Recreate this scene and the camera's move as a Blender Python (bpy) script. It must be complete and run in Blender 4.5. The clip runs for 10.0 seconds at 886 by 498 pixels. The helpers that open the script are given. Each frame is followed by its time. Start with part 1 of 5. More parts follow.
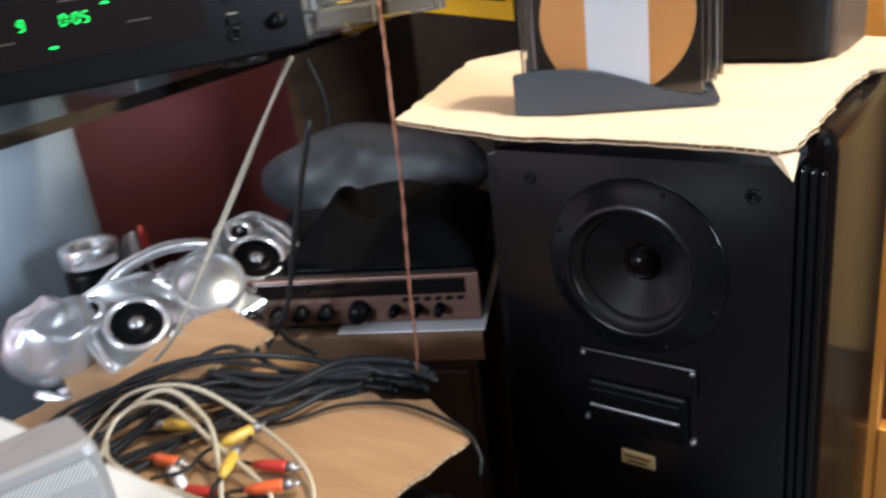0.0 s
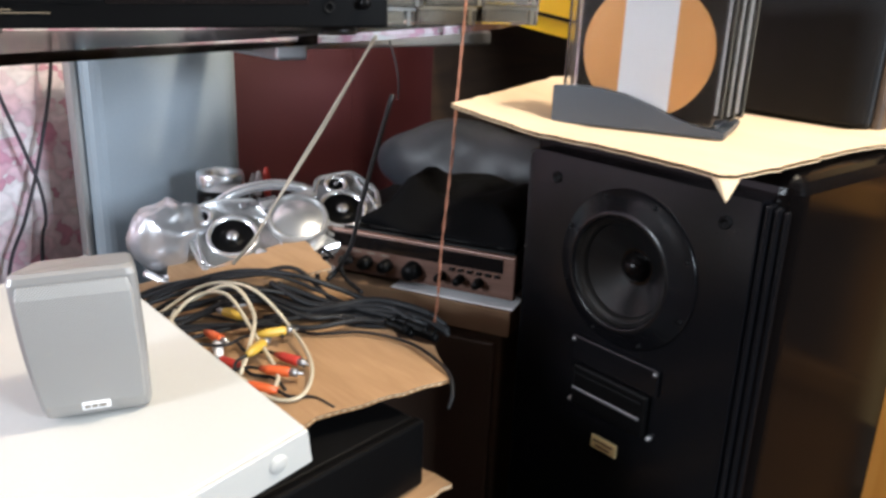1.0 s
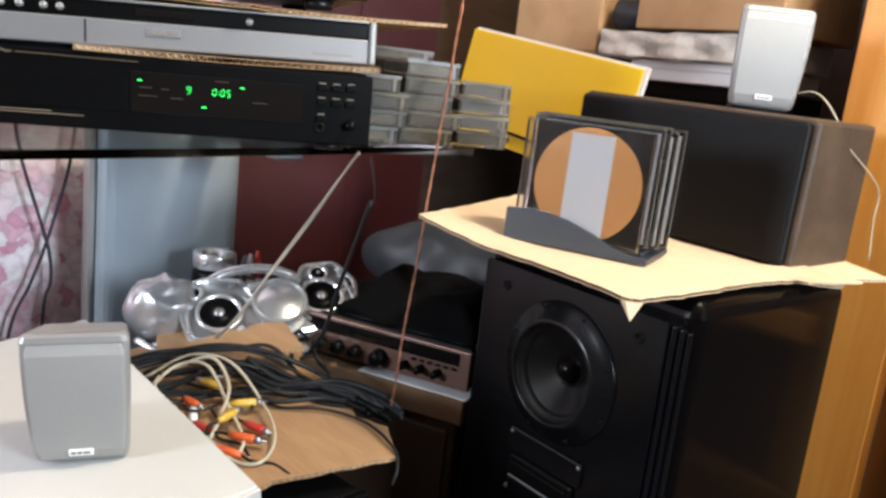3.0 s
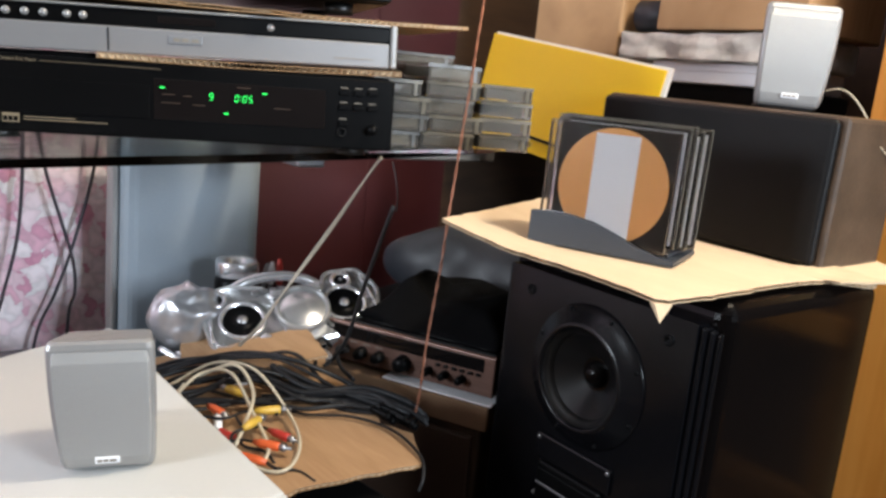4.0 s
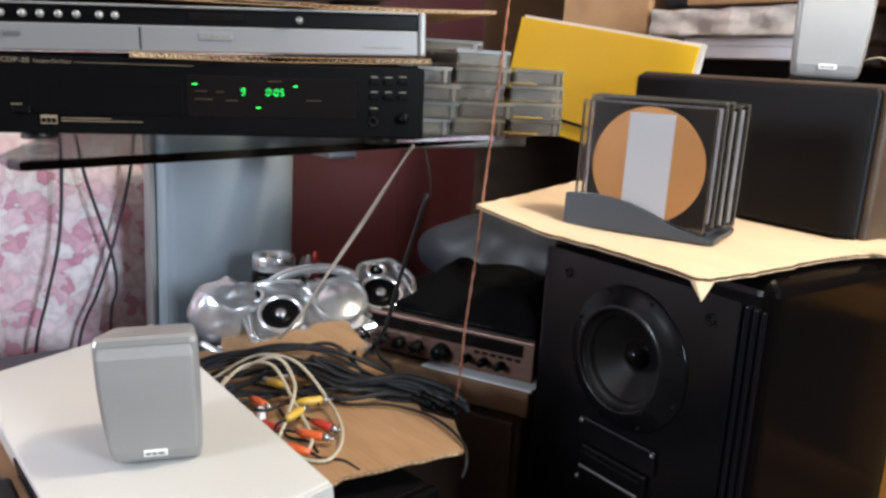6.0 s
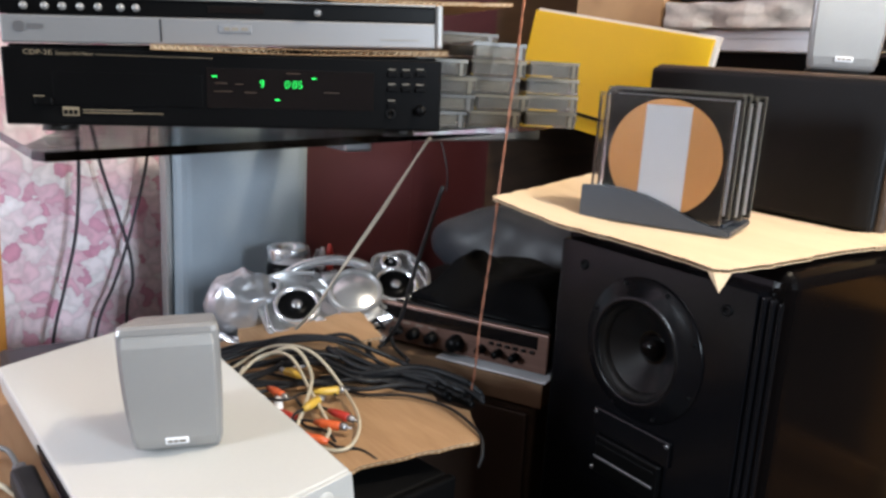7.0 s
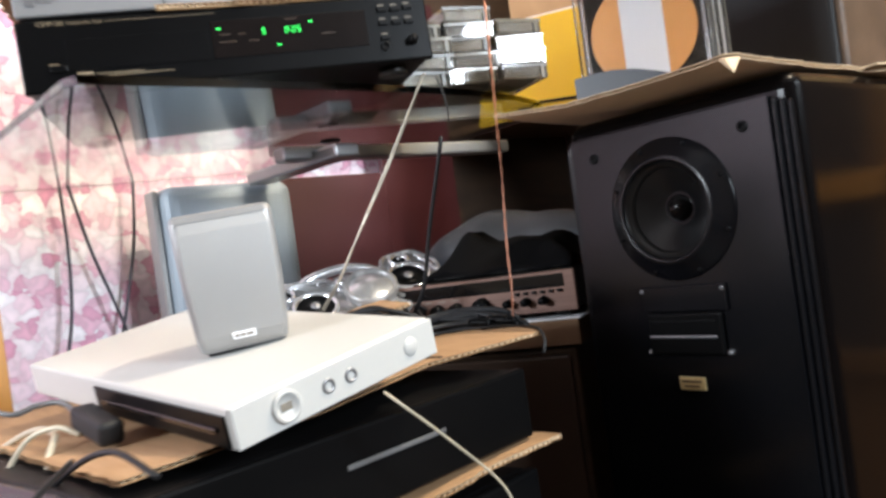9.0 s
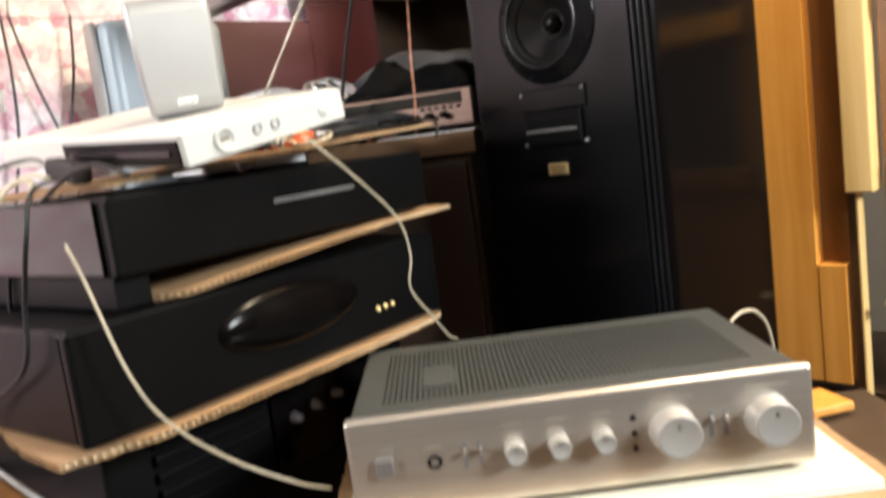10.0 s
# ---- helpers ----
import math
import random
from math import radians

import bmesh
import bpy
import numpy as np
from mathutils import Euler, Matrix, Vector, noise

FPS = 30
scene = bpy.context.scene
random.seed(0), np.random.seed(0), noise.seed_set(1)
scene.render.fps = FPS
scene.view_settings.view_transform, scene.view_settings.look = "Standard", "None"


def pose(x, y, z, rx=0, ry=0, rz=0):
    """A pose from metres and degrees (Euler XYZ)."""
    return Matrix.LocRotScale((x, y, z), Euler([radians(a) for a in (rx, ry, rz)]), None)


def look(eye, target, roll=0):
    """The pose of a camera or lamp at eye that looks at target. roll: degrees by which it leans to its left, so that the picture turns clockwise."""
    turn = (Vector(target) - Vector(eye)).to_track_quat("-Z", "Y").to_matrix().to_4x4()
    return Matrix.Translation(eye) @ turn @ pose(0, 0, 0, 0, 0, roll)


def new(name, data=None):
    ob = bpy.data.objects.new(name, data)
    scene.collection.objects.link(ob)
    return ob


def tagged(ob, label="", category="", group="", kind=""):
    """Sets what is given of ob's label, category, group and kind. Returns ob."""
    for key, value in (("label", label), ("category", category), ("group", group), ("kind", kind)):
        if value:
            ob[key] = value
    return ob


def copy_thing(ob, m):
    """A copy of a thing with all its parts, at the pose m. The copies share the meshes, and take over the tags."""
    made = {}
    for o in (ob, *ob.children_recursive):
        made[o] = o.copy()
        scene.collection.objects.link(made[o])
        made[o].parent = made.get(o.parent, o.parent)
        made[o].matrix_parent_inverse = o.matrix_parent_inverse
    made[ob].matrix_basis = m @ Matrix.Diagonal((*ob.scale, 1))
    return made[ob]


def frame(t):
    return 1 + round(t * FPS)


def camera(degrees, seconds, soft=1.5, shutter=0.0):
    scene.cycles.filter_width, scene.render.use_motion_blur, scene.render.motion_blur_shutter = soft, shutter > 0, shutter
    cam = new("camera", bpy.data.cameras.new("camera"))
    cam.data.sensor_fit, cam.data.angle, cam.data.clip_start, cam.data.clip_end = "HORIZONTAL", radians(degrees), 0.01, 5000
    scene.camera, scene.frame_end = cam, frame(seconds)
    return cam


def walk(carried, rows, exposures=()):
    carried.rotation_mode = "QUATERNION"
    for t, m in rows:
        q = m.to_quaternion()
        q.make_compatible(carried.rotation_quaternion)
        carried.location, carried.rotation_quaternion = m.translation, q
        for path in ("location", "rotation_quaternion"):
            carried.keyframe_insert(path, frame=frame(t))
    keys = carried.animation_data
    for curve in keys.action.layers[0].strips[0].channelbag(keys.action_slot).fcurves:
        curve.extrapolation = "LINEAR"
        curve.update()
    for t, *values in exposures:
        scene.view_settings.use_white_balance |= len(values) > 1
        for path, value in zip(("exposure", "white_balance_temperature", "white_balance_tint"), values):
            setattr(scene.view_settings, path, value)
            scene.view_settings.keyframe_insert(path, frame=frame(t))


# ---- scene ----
cam = camera(57.5, 10.0, soft=2.8, shutter=0.5)
PATH = [
    (0, (0.26, -0.58, 1.336), (-0.891, 0.896, 0.63), -7.0),
    (0.5, (0.37, -0.595, 1.323), (-1.026, 0.676, 0.663), -3.7),
    (1, (0.443, -0.592, 1.318), (-1.01, 0.631, 0.69), 2.1),
    (1.5, (0.493, -0.604, 1.337), (-0.967, 0.647, 0.786), 2.5),
    (2, (0.534, -0.616, 1.36), (-0.936, 0.659, 0.896), 4.0),
    (2.5, (0.549, -0.629, 1.363), (-0.935, 0.641, 0.934), 6.4),
    (4, (0.539, -0.629, 1.354), (-0.996, 0.588, 0.952), 5.7),
    (4.5, (0.537, -0.63, 1.353), (-1.011, 0.568, 0.943), 5.0),
    (5, (0.535, -0.631, 1.352), (-1.024, 0.551, 0.936), 4.2),
    (5.5, (0.536, -0.627, 1.351), (-1.034, 0.537, 0.927), 3.6),
    (7, (0.537, -0.641, 1.348), (-1.051, 0.491, 0.9), 3.3),
    (7.5, (0.533, -0.641, 1.347), (-1.057, 0.481, 0.886), 3.2),
    (8, (0.488, -0.632, 1.309), (-1.115, 0.477, 0.859), 0.0),
    (8.3, (0.443, -0.628, 1.202), (-1.167, 0.533, 0.954), -8.0),
    (8.5, (0.427, -0.648, 1.113), (-1.154, 0.57, 0.983), -8.3),
    (8.6, (0.436, -0.655, 1.088), (-1.137, 0.576, 0.989), -8.5),
    (9, (0.518, -0.747, 1.058), (-1.023, 0.528, 1.055), -8.0),
    (9.2, (0.578, -0.798, 1.061), (-0.942, 0.501, 1.047), -8.5),
    (9.4, (0.619, -0.823, 1.055), (-0.831, 0.552, 0.959), -9.3),
    (9.5, (0.629, -0.834, 1.042), (-0.809, 0.55, 0.914), -9.6),
    (9.6, (0.649, -0.844, 1.029), (-0.785, 0.538, 0.847), -9.6),
    (10, (0.675, -0.861, 0.939), (-0.767, 0.497, 0.661), -7.4),
]
walk(cam, [(t, look(eye, target, roll)) for t, eye, target, roll in PATH],
     exposures=[(0, 0.0, 6050, 10), (0.5, 0.02, 6250, 10), (1, 0.04, 6350, 10), (1.5, 0.06, 6500, 10), (2, -0.02, 6500, 10), (2.5, -0.10, 6350, 10), (4, -0.34, 6350, 10), (7.5, -0.33, 6250, 10), (8, -0.33, 6250, 10), (8.5, -0.19, 6350, 10), (9, 0.12, 6450, 10), (10, 0.50, 7250, 10)])

# ---- world and lamps ----
world = bpy.data.worlds.new("room_world")
scene.world = world
world.use_nodes = True
world.node_tree.nodes["Background"].inputs[0].default_value = (0.55, 0.6, 0.7, 1)
world.node_tree.nodes["Background"].inputs[1].default_value = 0.1


def lamp(name, kind, place, power, colour, size):
    data = bpy.data.lights.new(name, kind)
    data.energy, data.color = power, colour
    if kind == "AREA":
        data.size = size
    else:
        data.shadow_soft_size = size
    ob = new(name, data)
    ob.matrix_world = place
    return ob


lamp("ceiling_bulb_light", "POINT", pose(0.50, 0.22, 2.38), 82, (1.0, 0.87, 0.68), 0.07)
lamp("window_light", "AREA", look((2.17, 0.08, 1.75), (-0.9, -0.25, 1.05)), 80, (0.80, 0.90, 1.0), 0.5)
lamp("window_light", "AREA", look((-0.38, -2.56, 1.68), (-0.9, -0.2, 1.0)), 54, (0.84, 0.92, 1.0), 0.48)


# ---- materials ----
def material(name, colour, rough=0.5, metal=0.0, vary=0.12, scale=30.0, bump=0.1, fine=250.0, coat=0.0, spec=0.5):
    """A surface with large stains and fine grain in colour, roughness and relief."""
    m = bpy.data.materials.new(name)
    m.use_nodes = True
    n, l = m.node_tree.nodes, m.node_tree.links
    b = n["Principled BSDF"]
    tc = n.new("ShaderNodeTexCoord")
    big, small = n.new("ShaderNodeTexNoise"), n.new("ShaderNodeTexNoise")
    big.inputs["Scale"].default_value, big.inputs["Detail"].default_value = scale * 0.3, 5
    small.inputs["Scale"].default_value, small.inputs["Detail"].default_value = fine, 3
    l.new(tc.outputs["Object"], big.inputs["Vector"])
    l.new(tc.outputs["Object"], small.inputs["Vector"])
    add = n.new("ShaderNodeMath")
    add.operation = "MULTIPLY_ADD"
    add.inputs[1].default_value = 0.35
    l.new(small.outputs["Fac"], add.inputs[0])
    l.new(big.outputs["Fac"], add.inputs[2])
    ramp = n.new("ShaderNodeMapRange")
    ramp.inputs[1].default_value, ramp.inputs[2].default_value = 0.35, 0.95
    ramp.inputs[3].default_value, ramp.inputs[4].default_value = 1 - vary, 1 + vary
    l.new(add.outputs[0], ramp.inputs[0])
    mul = n.new("ShaderNodeMix")
    mul.data_type, mul.blend_type = "RGBA", "MULTIPLY"
    mul.inputs[0].default_value = 1
    mul.inputs[6].default_value = (*colour, 1)
    l.new(ramp.outputs[0], mul.inputs[7])
    l.new(mul.outputs[2], b.inputs["Base Color"])
    rr = n.new("ShaderNodeMapRange")
    rr.inputs[3].default_value, rr.inputs[4].default_value = max(0.02, rough - 0.08), min(1, rough + 0.08)
    l.new(big.outputs["Fac"], rr.inputs[0])
    l.new(rr.outputs[0], b.inputs["Roughness"])
    b.inputs["Metallic"].default_value = metal
    b.inputs["Coat Weight"].default_value = coat
    b.inputs["Coat Roughness"].default_value = 0.05
    b.inputs["Specular IOR Level"].default_value = spec
    if bump:
        bp = n.new("ShaderNodeBump")
        bp.inputs["Strength"].default_value, bp.inputs["Distance"].default_value = bump, 0.001
        l.new(small.outputs["Fac"], bp.inputs["Height"])
        l.new(bp.outputs[0], b.inputs["Normal"])
    return m


def streaked(name, dark, light, stretch, scale, rough=0.4, bump=0.15, coat=0.0, metal=0.0):
    """Grain drawn out along one axis: wood, brushed metal, kraft paper."""
    m = bpy.data.materials.new(name)
    m.use_nodes = True
    n, l = m.node_tree.nodes, m.node_tree.links
    b = n["Principled BSDF"]
    tc, mp = n.new("ShaderNodeTexCoord"), n.new("ShaderNodeMapping")
    mp.inputs["Scale"].default_value = stretch
    l.new(tc.outputs["Object"], mp.inputs["Vector"])
    a, c = n.new("ShaderNodeTexNoise"), n.new("ShaderNodeTexNoise")
    a.inputs["Scale"].default_value, a.inputs["Detail"].default_value, a.inputs["Distortion"].default_value = scale, 6, 0.6
    c.inputs["Scale"].default_value, c.inputs["Detail"].default_value = 5, 4
    l.new(mp.outputs[0], a.inputs["Vector"])
    l.new(tc.outputs["Object"], c.inputs["Vector"])
    mix = n.new("ShaderNodeMath")
    mix.operation = "MULTIPLY_ADD"
    mix.inputs[1].default_value = 0.6
    l.new(c.outputs["Fac"], mix.inputs[0])
    l.new(a.outputs["Fac"], mix.inputs[2])
    r = n.new("ShaderNodeValToRGB")
    r.color_ramp.elements[0].position, r.color_ramp.elements[0].color = 0.55, (*dark, 1)
    r.color_ramp.elements[1].position, r.color_ramp.elements[1].color = 1.05, (*light, 1)
    l.new(mix.outputs[0], r.inputs[0])
    l.new(r.outputs[0], b.inputs["Base Color"])
    b.inputs["Roughness"].default_value, b.inputs["Metallic"].default_value = rough, metal
    b.inputs["Coat Weight"].default_value = coat
    bp = n.new("ShaderNodeBump")
    bp.inputs["Strength"].default_value, bp.inputs["Distance"].default_value = bump, 0.001
    l.new(a.outputs["Fac"], bp.inputs["Height"])
    l.new(bp.outputs[0], b.inputs["Normal"])
    return m


def see_through(name, tint, rough=0.02, ior=1.45):
    m = bpy.data.materials.new(name)
    m.use_nodes = True
    b = m.node_tree.nodes["Principled BSDF"]
    b.inputs["Base Color"].default_value = (*tint, 1)
    b.inputs["Transmission Weight"].default_value = 1
    b.inputs["Roughness"].default_value = rough
    b.inputs["IOR"].default_value = ior
    return m


def glowing(name, colour, strength):
    m = bpy.data.materials.new(name)
    m.use_nodes = True
    b = m.node_tree.nodes["Principled BSDF"]
    b.inputs["Base Color"].default_value = (*colour, 1)
    b.inputs["Emission Color"].default_value = (*colour, 1)
    b.inputs["Emission Strength"].default_value = strength
    return m


def petals():
    """Wallpaper printed all over with overlapping pink petals."""
    m = bpy.data.materials.new("petal_wallpaper")
    m.use_nodes = True
    n, l = m.node_tree.nodes, m.node_tree.links
    b = n["Principled BSDF"]
    tc, ns = n.new("ShaderNodeTexCoord"), n.new("ShaderNodeTexNoise")
    ns.inputs["Scale"].default_value = 32
    l.new(tc.outputs["Object"], ns.inputs["Vector"])
    shift = n.new("ShaderNodeVectorMath")
    shift.operation = "MULTIPLY_ADD"
    shift.inputs[1].default_value = (0.05, 0.05, 0.05)
    l.new(ns.outputs["Color"], shift.inputs[0])
    l.new(tc.outputs["Object"], shift.inputs[2])
    v = n.new("ShaderNodeTexVoronoi")
    v.inputs["Scale"].default_value = 38
    l.new(shift.outputs[0], v.inputs["Vector"])
    e = n.new("ShaderNodeTexVoronoi")
    e.inputs["Scale"].default_value, e.feature = 38, "DISTANCE_TO_EDGE"
    l.new(shift.outputs[0], e.inputs["Vector"])
    sep = n.new("ShaderNodeSeparateColor")
    l.new(v.outputs["Color"], sep.inputs[0])
    r = n.new("ShaderNodeValToRGB")
    els = r.color_ramp.elements
    els[0].position, els[0].color = 0.0, (0.70, 0.30, 0.43, 1)
    els[1].position, els[1].color = 1.0, (0.94, 0.88, 0.90, 1)
    k = els.new(0.45)
    k.color = (0.88, 0.66, 0.73, 1)
    k = els.new(0.2)
    k.color = (0.81, 0.48, 0.59, 1)
    l.new(sep.outputs[0], r.inputs[0])
    edge = n.new("ShaderNodeMapRange")
    edge.inputs[1].default_value, edge.inputs[2].default_value = 0.0, 0.32
    edge.inputs[3].default_value, edge.inputs[4].default_value = 0.88, 1.1
    l.new(e.outputs["Distance"], edge.inputs[0])
    mul = n.new("ShaderNodeMix")
    mul.data_type, mul.blend_type = "RGBA", "MULTIPLY"
    mul.inputs[0].default_value = 1
    l.new(r.outputs[0], mul.inputs[6])
    l.new(edge.outputs[0], mul.inputs[7])
    l.new(mul.outputs[2], b.inputs["Base Color"])
    b.inputs["Roughness"].default_value = 0.6
    return m


def mesh_cloth(name, colour, pitch, metal, rough, depth):
    """Perforated metal or woven speaker mesh: a fine regular dimple field."""
    m = material(name, colour, rough, metal, 0.06, 20, 0, 300)
    n, l = m.node_tree.nodes, m.node_tree.links
    b = n["Principled BSDF"]
    b.inputs["Specular IOR Level"].default_value = 0.5 if metal else 0.2
    tc = n.new("ShaderNodeTexCoord")
    v = n.new("ShaderNodeTexVoronoi")
    v.inputs["Scale"].default_value, v.inputs["Randomness"].default_value = 1 / pitch, 0.0
    flat = n.new("ShaderNodeMapping")
    flat.inputs["Scale"].default_value = (1, 0, 1)
    flat.inputs["Rotation"].default_value = (0, radians(45), 0)
    l.new(tc.outputs["Object"], flat.inputs["Vector"])
    l.new(flat.outputs[0], v.inputs["Vector"])
    bp = n.new("ShaderNodeBump")
    bp.inputs["Strength"].default_value, bp.inputs["Distance"].default_value = depth, 0.001
    hole = n.new("ShaderNodeMapRange")
    hole.inputs[1].default_value, hole.inputs[2].default_value = 0.2, 0.5
    hole.inputs[3].default_value, hole.inputs[4].default_value = 0.5, 1.15
    l.new(v.outputs["Distance"], hole.inputs[0])
    old = b.inputs["Base Color"].links[0].from_socket
    mul = n.new("ShaderNodeMix")
    mul.data_type, mul.blend_type = "RGBA", "MULTIPLY"
    mul.inputs[0].default_value = 1
    l.new(old, mul.inputs[6])
    l.new(hole.outputs[0], mul.inputs[7])
    l.new(mul.outputs[2], b.inputs["Base Color"])
    l.new(v.outputs["Distance"], bp.inputs["Height"])
    l.new(bp.outputs[0], b.inputs["Normal"])
    return m


WALLPAPER = petals()
BLACK = material("black_plastic", (0.003, 0.003, 0.0032), 0.33, 0, 0.2, 20, 0.08, spec=0.08)
BLACK_METAL = material("black_painted_steel", (0.0035, 0.0035, 0.0037), 0.42, 0, 0.25, 15, 0.12, spec=0.1)
GLOSS_BLACK = material("black_lacquer", (0.0025, 0.002, 0.002), 0.16, 0, 0.2, 8, 0.0, coat=0.0, spec=0.10)
BAFFLE = material("matt_black_baffle", (0.0035, 0.0036, 0.0045), 0.22, 0, 0.2, 12, 0.06, 500, 0.0, 0.24)
CONE = material("speaker_cone", (0.005, 0.005, 0.0055), 0.3, 0, 0.15, 40, 0.05, spec=0.35)
RUBBER = material("rubber_surround", (0.004, 0.004, 0.004), 0.4, 0, 0.1, 40, 0.05)
RUBBER_GREY = material("dull_grey_plastic", (0.09, 0.09, 0.092), 0.4, 0, 0.2, 40, 0.1)
SILVER = material("silver_plastic", (0.29, 0.288, 0.285), 0.35, 0.35, 0.08, 20, 0.05)
CHROME_FOIL = material("silver_chromed_plastic", (0.72, 0.73, 0.75), 0.24, 0.8, 0.15, 40, 0.1, 80)
GRILLE = mesh_cloth("silver_perforated_grille", (0.37, 0.365, 0.355), 0.0017, 0.3, 0.45, 0.5)
BLACK_GRILLE = mesh_cloth("black_speaker_cloth", (0.0035, 0.0036, 0.0042), 0.003, 0.0, 0.5, 0.5)
WHITE = material("white_plastic", (0.49, 0.485, 0.46), 0.4, 0, 0.04, 12, 0.04)
PAPER = material("white_paper", (0.78, 0.78, 0.8), 0.8, 0, 0.04, 25, 0.08)
KRAFT = streaked("kraft_cardboard", (0.29, 0.165, 0.078), (0.37, 0.222, 0.112), (1, 8, 1), 14, 0.85, 0.1)
KRAFT_EDGE = material("torn_cardboard_edge", (0.58, 0.445, 0.29), 0.9, 0, 0.25, 80, 0.4, 600)
BROWN_KRAFT = streaked("brown_cardboard", (0.34, 0.2, 0.1), (0.45, 0.28, 0.14), (1, 8, 1), 12, 0.85, 0.1)
GLASS = see_through("shelf_glass", (0.86, 0.93, 0.92))
CLEAR = see_through("clear_polystyrene", (0.95, 0.95, 0.95), 0.06)
WOOD = streaked("orange_beech_veneer", (0.62, 0.25, 0.042), (0.73, 0.335, 0.075), (14, 14, 0.6), 4, 0.38, 0.08, 0.15)
PALE_WOOD = streaked("pale_beech_edge", (0.6, 0.38, 0.14), (0.72, 0.5, 0.22), (14, 14, 0.6), 4, 0.42, 0.08)
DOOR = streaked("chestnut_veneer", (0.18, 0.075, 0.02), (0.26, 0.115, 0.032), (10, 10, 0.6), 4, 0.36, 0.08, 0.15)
BROWN_WOOD = streaked("brown_veneer", (0.075, 0.035, 0.016), (0.14, 0.07, 0.03), (10, 10, 0.6), 5, 0.42, 0.1)
DARK_WOOD = streaked("dark_cabinet_board", (0.03, 0.017, 0.01), (0.06, 0.033, 0.018), (6, 1, 6), 5, 0.5, 0.1)
RED = material("dark_red_board", (0.042, 0.009, 0.011), 0.4, 0, 0.25, 10, 0.1)
GREY = material("grey_painted_column", (0.25, 0.29, 0.33), 0.42, 0.1, 0.1, 8, 0.08)
STEEL = material("grey_steel", (0.3, 0.3, 0.31), 0.35, 0.8, 0.15, 25, 0.1)
YELLOW = material("yellow_plastic_sleeve", (0.90, 0.585, 0.0), 0.4, 0, 0.05, 10, 0.03)
COPPER = material("copper_speaker_wire", (0.30, 0.125, 0.075), 0.32, 0.5, 0.2, 60, 0.1)
CREAM = material("cream_cable", (0.46, 0.405, 0.30), 0.35, 0, 0.1, 60, 0.05)
CLEAR_FLEX = material("clear_flex", (0.40, 0.36, 0.29), 0.25, 0.25, 0.2, 60, 0.1)
WALL_FLEX = material("dark_grey_flex", (0.05, 0.045, 0.055), 0.45, 0, 0.15, 60, 0.05)
CABLE = material("black_cable", (0.010, 0.010, 0.011), 0.5, 0, 0.15, 60, 0.05, spec=0.25)
ALU = streaked("brushed_aluminium", (0.50, 0.46, 0.41), (0.66, 0.62, 0.56), (0.6, 60, 60), 8, 0.3, 0.12, 0, 0.85)
AMP_TOP = material("grey_hammered_steel", (0.075, 0.079, 0.076), 0.4, 0.4, 0.15, 20, 0.15)
GOLD = material("gold_badge", (0.72, 0.56, 0.28), 0.35, 0.6, 0.15, 60, 0.1)
DISC = material("orange_disc", (0.72, 0.33, 0.1), 0.25, 0.15, 0.06, 20, 0.0, coat=0.5)
COPPER_FRONT = streaked("bronze_receiver_front", (0.12, 0.066, 0.05), (0.19, 0.108, 0.085), (0.6, 40, 40), 6, 0.35, 0.1, 0, 0.4)
ORANGE_PLUG = material("orange_plug", (0.58, 0.10, 0.025), 0.4, 0, 0.1, 60, 0.05)
YELLOW_PLUG = material("yellow_plug", (0.52, 0.33, 0.045), 0.4, 0, 0.1, 60, 0.05)
RED_PLUG = material("red_plug", (0.42, 0.03, 0.02), 0.4, 0, 0.1, 60, 0.05)
GREY_BAG = material("grey_plastic_bag", (0.026, 0.028, 0.034), 0.45, 0, 0.3, 30, 0.1, 60, 0.0, 0.3)
GREEN = glowing("green_display", (0.03, 0.9, 0.12), 2.2)
SMOKE = material("smoked_display_window", (0.006, 0.005, 0.005), 0.12, 0, 0.1, 10, 0.0)
PRINT = material("grey_print", (0.2, 0.175, 0.14), 0.6, 0, 0.1, 60, 0.0)
PLASTER = material("white_ceiling_paint", (0.5, 0.48, 0.45), 0.9, 0, 0.05, 6, 0.15, 90)
FLOOR_M = streaked("brown_floor_boards", (0.03, 0.015, 0.008), (0.06, 0.032, 0.016), (1, 12, 1), 3, 0.45, 0.1)
ROOM_WALL = material("cream_wallpaper", (0.24, 0.19, 0.14), 0.8, 0, 0.08, 8, 0.1)


# ---- building helpers ----
def part(name, bm, mat, parent=None, label="", smooth=False):
    me = bpy.data.meshes.new(name)
    bmesh.ops.recalc_face_normals(bm, faces=bm.faces[:])
    bm.to_mesh(me)
    bm.free()
    me.materials.append(mat)
    if smooth:
        me.shade_smooth()
    ob = new(name, me)
    if parent:
        ob.parent = parent
    if label:
        tagged(ob, label)
    return ob


def thing(name, place, label, category, group="", kind=""):
    ob = new(name)
    ob.empty_display_size = 0.05
    ob.matrix_world = place
    return tagged(ob, label, category, group, kind)


